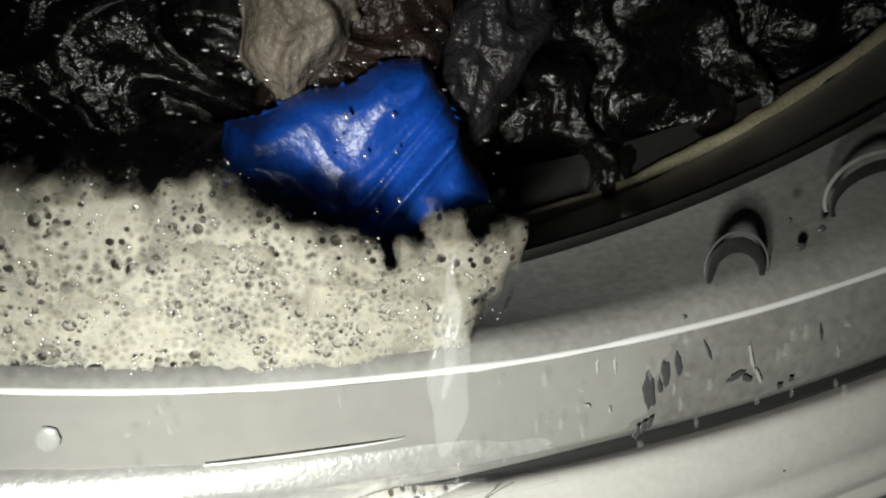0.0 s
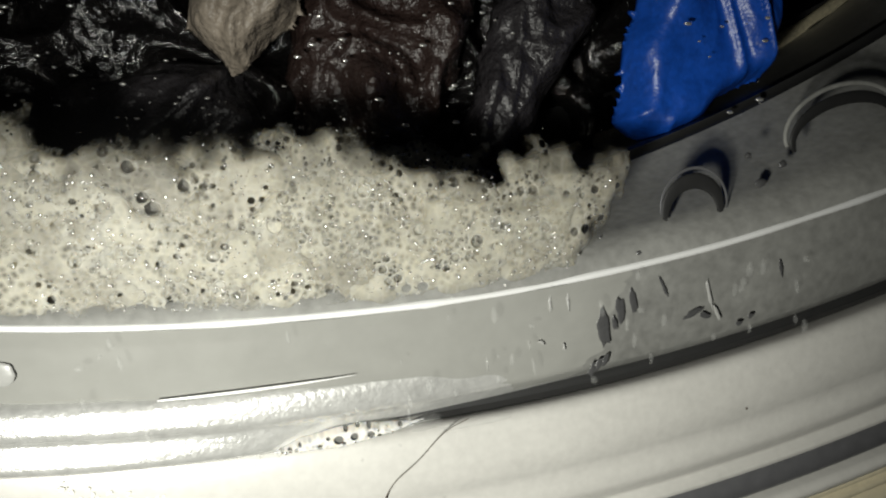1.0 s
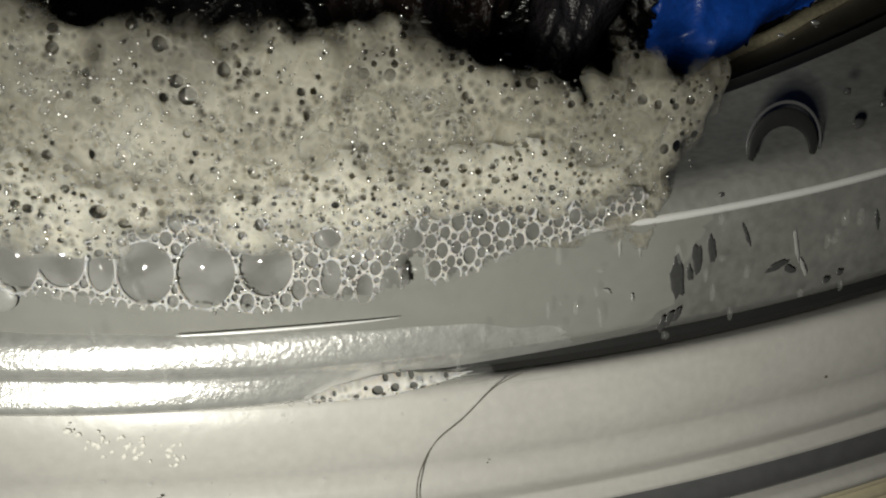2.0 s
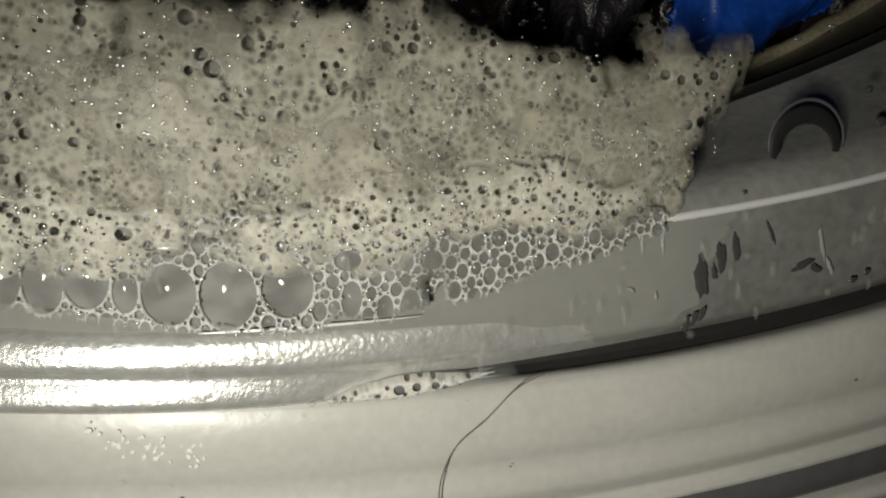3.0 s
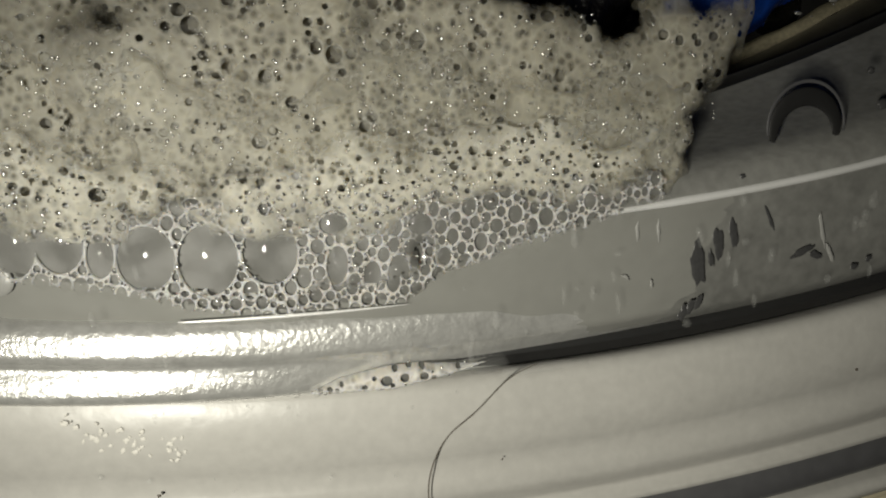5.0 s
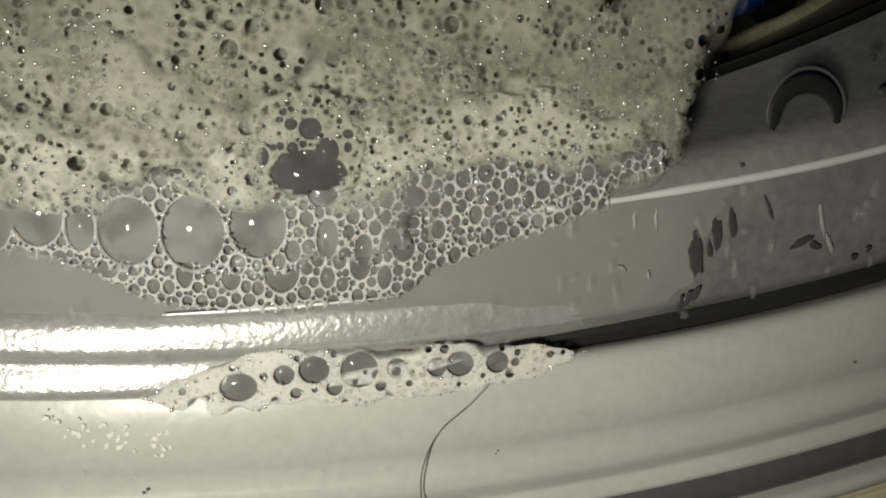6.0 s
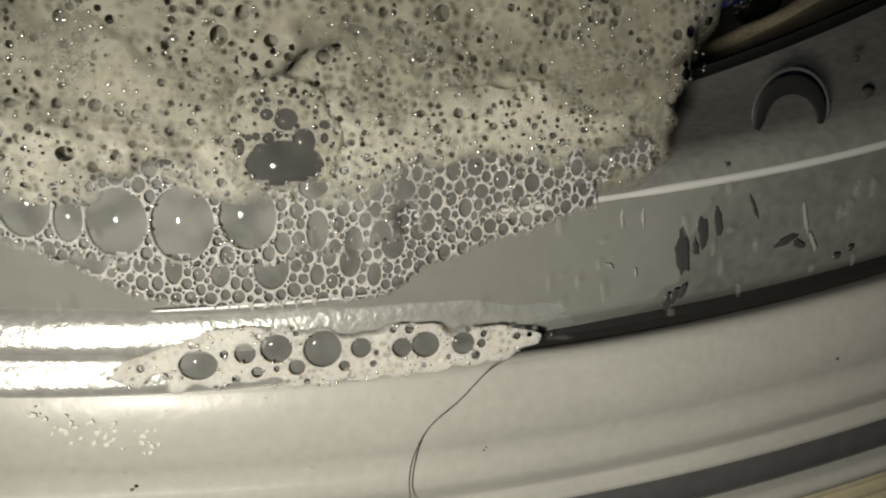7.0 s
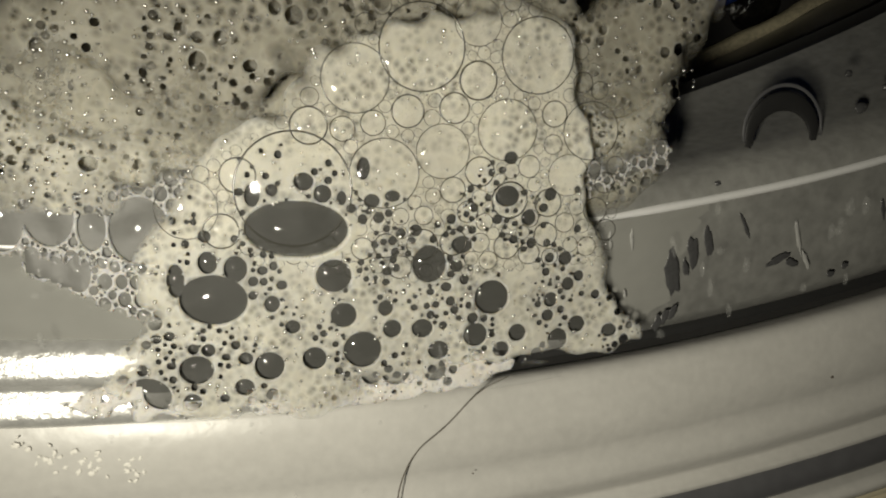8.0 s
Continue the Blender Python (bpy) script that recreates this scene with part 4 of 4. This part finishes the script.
def blob(name, label, x, z, rx, rz, lean, material, y, high, seed, category="water drop", group="drops on the glass", ragged=0.25):
    """A low drop or smear with an uneven outline; sizes in millimetres."""
    verts, faces, rings, seg = [(0, -high * 0.001, 0)], [], 5, 26
    for i in range(1, rings + 1):
        a = math.pi / 2 * i / rings
        for q in range(seg):
            w = 2 * math.pi * q / seg
            f = 1 + ragged * noise.noise((math.cos(w) * 1.7 + seed, math.sin(w) * 1.7, seed * 0.7)) + 0.4 * ragged * noise.noise((math.cos(w) * 5, math.sin(w) * 5, seed))
            px, pz = rx * f * math.sin(a) * math.cos(w), rz * f * math.sin(a) * math.sin(w)
            verts.append(((px * math.cos(lean) - pz * math.sin(lean)) * 0.001, -high * 0.001 * math.cos(a), (px * math.sin(lean) + pz * math.cos(lean)) * 0.001))
    for q in range(seg):
        faces.append((0, 1 + q, 1 + (q + 1) % seg))
    for i in range(rings - 1):
        for q in range(seg):
            a, b = 1 + i * seg + q, 1 + i * seg + (q + 1) % seg
            faces.append((a, a + seg, b + seg, b))
    ob = mesh_ob(name, verts, faces, material)
    ob.location = (x * 0.001, y, z * 0.001)
    return tagged(ob, label, category, group)


SMEARS = [(33.3, -171.2, 0.52, 1.35, 0.18), (34.5, -169.9, 0.34, 1.05, 0.2), (35.5, -169.2, 0.26, 0.85, 0.25), (34.1, -170.9, 0.2, 0.6, 0.3), (32.6, -174.5, 0.3, 0.5, -0.3), (33.1, -174.1, 0.28, 0.5, -0.3), (33.6, -173.8, 0.25, 0.45, -0.3),
          (40.6, -170.3, 0.9, 0.25, 0.5), (41.6, -170.5, 0.5, 0.22, -0.3), (44.6, -171.2, 0.3, 0.2, 0.3), (45.6, -170.6, 0.25, 0.2, 0.1), (37.9, -168.2, 0.12, 0.9, 0.5), (47.8, -166.8, 0.15, 0.7, 0.3)]
for k, (bx, bz, rx, rz, lean) in enumerate(SMEARS):
    blob("wet_smear", "dark wet smear on the misted seal", bx, bz, rx, rz, lean, MIST, -0.00075, 0.05, 3.1 * k, "smear", "smears on the seal", 0.4)
for k, (bx, bz, rx, rz, lean) in enumerate([(41.8, -168.9, 0.14, 1.1, 0.32), (42.6, -170.3, 0.13, 0.6, 0.5), (28.9, -169.3, 0.12, 0.6, 0.15), (30.3, -169.2, 0.12, 0.6, 0.15), (28.4, -172.2, 0.35, 0.12, -0.5), (30.2, -172.6, 0.1, 0.3, 0.2)]):
    blob("lime_streak", "pale limescale streak on the wet seal", bx, bz, rx, rz, lean, LIME, -0.00078, 0.06, 5.3 * k + 1, "streak", "streaks on the seal", 0.5)
for k, (bx, bz, r) in enumerate([(37.1, -164.5, 0.30), (35.7, -165.6, 0.26), (35.2, -166.7, 0.24), (34.2, -166.9, 0.22), (38.6, -163.2, 0.2), (46.6, -160.4, 0.5), (48.3, -158.9, 0.4), (45.2, -158.3, 0.3), (50.5, -160.6, 0.35), (49.2, -163.8, 0.25)]):
    blob("wet_spot", "small dark wet spot on the seal", bx, bz, r, r * 0.75, 0.4, MIST, 0.0012 if bz > -165 else -0.0005, 0.2, 2.7 * k + 4, "spot", "spots on the seal", 0.4)
rng2 = np.random.default_rng(5)
for k in range(46):
    th, r = rng2.uniform(-0.02, 0.30), rng2.uniform(0.1706, 0.1782)
    blob("water_drop", "clear water drop on the glass", 1000 * r * math.sin(th), -1000 * r * math.cos(th), rng2.uniform(0.08, 0.3), rng2.uniform(0.12, 0.7), rng2.uniform(0, 0.3), DROP, -0.0021, 0.25, 1.9 * k)
for k in range(26):
    th, r = rng2.uniform(-0.04, 0.12), rng2.uniform(0.1806, 0.1826) + (0.004 if k % 5 == 0 else 0)
    q = rng2.uniform(0.08, 0.2)
    blob("water_drop", "tiny clear water drop on the white frame", 1000 * r * math.sin(th), -1000 * r * math.cos(th), q, q, 0, DROP, -0.0001, 0.12, 2.3 * k, group="drops on the frame")
blob("water_pool", "clear pool of water caught at the frame", 19.6, -177.6, 1.5, 0.65, 0.12, DROP, -0.0014, 0.7, 77).visible_shadow = False
blob("water_pool", "clear film of water along the frame", 23.5, -177.9, 3.0, 0.3, 0.13, DROP, -0.0012, 0.4, 78).visible_shadow = False
# speckled highlights on the frame's plastic, painted as pale flecks
FRAMEGLINT = mat("pale_frame_glint", (0.82, 0.80, 0.74), 0.45, vary=0.1, vary_scale=500)
rng4 = np.random.default_rng(8)
for k in range(44):
    u = rng4.uniform()
    q = rng4.uniform(0.05, 0.14)
    blob("glint_fleck", "tiny pale fleck painted as a highlight on the white frame", -5.0 + 7.5 * u + rng4.normal(0, 0.4), -181.6 - 1.9 * u + rng4.normal(0, 0.35), q * 1.5, q, rng4.uniform(0, 3), FRAMEGLINT, -0.0003, 0.04, 1.7 * k, "soap fleck", "flecks on the frame", 0.5)
for k, (bx, bz, q) in enumerate([(-3.2, -179.9, 0.16), (-2.4, -180.0, 0.10), (-0.9, -179.9, 0.12), (1.2, -180.0, 0.14), (3.3, -180.1, 0.13), (5.0, -179.8, 0.15), (6.6, -179.9, 0.12), (8.4, -179.9, 0.16), (9.6, -179.9, 0.14), (10.4, -179.5, 0.2)]):
    ob = tagged(new("bubble", DOME_SMALL), "single small clear bubble at the frame edge", "bubble", "bubbles along the frame")
    ob.location, ob.scale = (bx * 0.001, -0.0004, bz * 0.001), (q * 0.001,) * 3
blob("pale_drop", "pale round soapy drop on the glass", -7.3, -173.1, 0.72, 0.8, 0, mat("pale_soapy_drop", (0.36, 0.36, 0.345), 0.3, vary=0.1, vary_scale=500), -0.0009, 0.12, 41, ragged=0.15)


def stream(name, parent, width, thick, top, low, seed, label=""):
    """A rope of running water, pinched and rippled along its length, flat behind the glass; sizes in millimetres."""
    verts, faces, n, seg = [], [], 70, 20
    for i in range(n + 1):
        u = i / n
        w = width * (0.06 + 0.94 * math.sin(math.pi * (0.04 + 0.94 * u)) ** 0.6) * (1 + 0.18 * noise.noise((u * 4, seed, 3)))
        mid = 0.5 * noise.noise((u * 3.5, seed, 8))
        for q in range(seg):
            a = 2 * math.pi * q / seg
            ripple = 1 + 0.08 * noise.noise((u * 16, math.cos(a) * 1.5, seed))
            verts.append(((mid + 0.5 * w * math.cos(a) * ripple) * 0.001, -0.5 * thick * math.sin(a) * ripple * 0.001, (top + (low - top) * u) * 0.001))
    for i in range(n):
        for q in range(seg):
            p = (q + 1) % seg
            faces.append((i * seg + q, i * seg + p, (i + 1) * seg + p, (i + 1) * seg + q))
    faces += [tuple(range(seg))[::-1], tuple(range(n * seg, (n + 1) * seg))]
    ob = mesh_ob(name, verts, faces, STREAM, parent, label)
    ob.visible_shadow = False
    return ob


trickle = thing("water_trickle", "clear trickle of water running down the glass", "water")
stream("strand", trickle, 2.9, 0.5, 5.5, -6.0, 1.3)
stream("strand", trickle, 1.0, 0.4, 8.0, -2.0, 5.1)
for k, (bx, bz, r) in enumerate([(46.6, -178.6, 0.13), (21.5, -184.5, 0.06), (0.5, -186.2, 0.12)]):
    blob("lint_speck", "tiny dark lint speck on the white frame", bx, bz, r, r * 0.7, 0.3 * k, HAIR, -0.0002, 0.1, 6.1 * k, "speck", "specks on the frame", 0.6)


def motions():
    def turn(deg, y=0.0, up=0.0):
        return pose(0, y, up, 0, deg, 0)

    walk(foam_low, [(0.0, turn(4.2, 0.0004, -0.0010)), (0.2, turn(2.2, 0.0004, -0.0020)), (0.5, turn(0.7, 0.0004, -0.0020)), (1.0, turn(0.2, 0.0003, -0.0006)), (1.7, turn(0, 0.0001, -0.0006)), (2.8, turn(0)), (8.0, turn(0))])
    walk(foam_top, [(0.0, turn(4.4, 0.0005, -0.0010)), (0.2, turn(2.4, 0.0006, -0.0028)), (0.5, turn(0.7, 0.0006, -0.0040)), (1.0, turn(0.2, 0.0003, -0.0022)), (1.7, turn(0, 0, -0.0014)), (2.8, turn(0)), (4.7, turn(0, 0, 0.0008)), (5.8, turn(0, 0, 0.0028)), (8.0, turn(0, 0, 0.0036))])
    drift = [(0.0, turn(0, 0.025, 0.006)), (0.8, turn(0, 0.025, 0.006)), (1.3, turn(0, 0.006, 0.005)), (1.55, turn(0, 0.0025, 0.0042)), (1.8, turn(0, 0.0, 0.0024)), (2.3, turn(0, 0.0, 0.0008)), (2.8, turn(0)), (4.0, turn(0, 0, 0.0002)), (4.7, turn(0, 0, 0.0009)), (5.8, turn(0, 0, 0.0021)), (7.0, turn(0, 0, 0.0025)), (7.3, pose(0.0004, 0, 0.0026)), (7.7, pose(0.0018, 0.0003, 0.0034)), (8.0, pose(0.0020, 0.0004, 0.0036))]
    walk(foam_row, drift)
    walk(foam_seam, drift)
    walk(foam_lace, [(0.0, turn(0, 0.025, 0.006)), (1.8, turn(0, 0.025, 0.006)), (2.4, turn(0, 0.004, 0.003)), (2.8, turn(0, 0.0003, 0.0010)), (4.7, turn(0, 0.0002, 0.0004)), (6.0, turn(0)), (7.1, turn(0)), (7.8, turn(0, 0.0003, 0.0006)), (8.0, turn(0, 0.0003, 0.0006))])
    walk(foam_surge, [(0.0, turn(0, 0.060, 0.009)), (6.9, turn(0, 0.060, 0.0105)), (7.1, turn(0, 0.004, 0.0095)), (7.22, turn(0, 0.0, 0.0070)), (7.4, turn(0, 0, 0.0030)), (7.6, turn(0, 0, 0.0008)), (7.8, turn(0)), (8.0, turn(0))])
    walk(foam_pocket, [(0.0, pose(0, 0.03, -0.001)), (4.8, pose(0, 0.03, -0.001)), (5.2, pose(0, 0.002, -0.0008)), (5.6, pose(0.00052, 0, 0.00021)), (6.0, pose(0.00052, 0, 0.00021)), (6.5, pose(0, 0, 0)), (7.0, pose(-0.00021, 0, 0.00049)), (7.2, pose(-0.00021, 0, 0.00049)), (7.5, pose(0, 0.0012, 0)), (8.0, pose(0, 0.0012, 0))])
    walk(foam_edge, [(0.0, turn(0, 0.005, -0.006)), (4.7, turn(0, 0.005, -0.0045)), (5.4, turn(0, 0.003, -0.003)), (5.8, turn(0, 0.0005, -0.0012)), (6.5, turn(0)), (7.0, turn(0.5, 0, 0.0006)), (8.0, turn(0.8, 0, 0.0006))])
    walk(blue, [(0.0, pose(0.0125, 0, -0.1560, 0, 62, 0)), (0.1, pose(0.0165, 0, -0.1540, 0, 54, 0)), (0.2, pose(0.0240, 0, -0.1525, 0, 38, 0)), (0.3, pose(0.034, 0, -0.1515, 0, 16, 0)), (0.5, pose(0.0485, 0, -0.1490)), (1.0, pose(0.0490, 0, -0.1480)), (1.5, pose(0.0460, 0, -0.1470)), (3.0, pose(0.0455, 0, -0.1470)), (4.7, pose(0.0455, 0, -0.1465)), (8.0, pose(0.0455, 0, -0.1440))])
    walk(trickle, [(0.0, pose(0.0174, -0.0020, -0.1690)), (0.2, pose(0.0200, -0.0020, -0.1705)), (0.5, pose(0.0245, -0.0020, -0.1712, 0, 14, 0)), (0.7, pose(0.0215, -0.0020, -0.1720)), (0.95, pose(0.0205, 0.0030, -0.1760)), (1.7, pose(0.0205, 0.0050, -0.1920)), (8.0, pose(0.0205, 0.0050, -0.1920))])
    for ob, dx, dz in ((brown, 0.006, 0.002), (grey, 0.003, -0.001), (black, 0.004, 0.001), (grey_right, 0.008, 0.004), (beige, -0.001, 0.0015)):
        p = ob.location.copy()
        walk(ob, [(0.0, pose(p.x - dx, 0, p.z + dz)), (0.3, pose(p.x - 0.4 * dx, 0, p.z + 0.4 * dz)), (0.7, pose(p.x, 0, p.z)), (8.0, pose(p.x, 0, p.z + 0.001))])


motions()
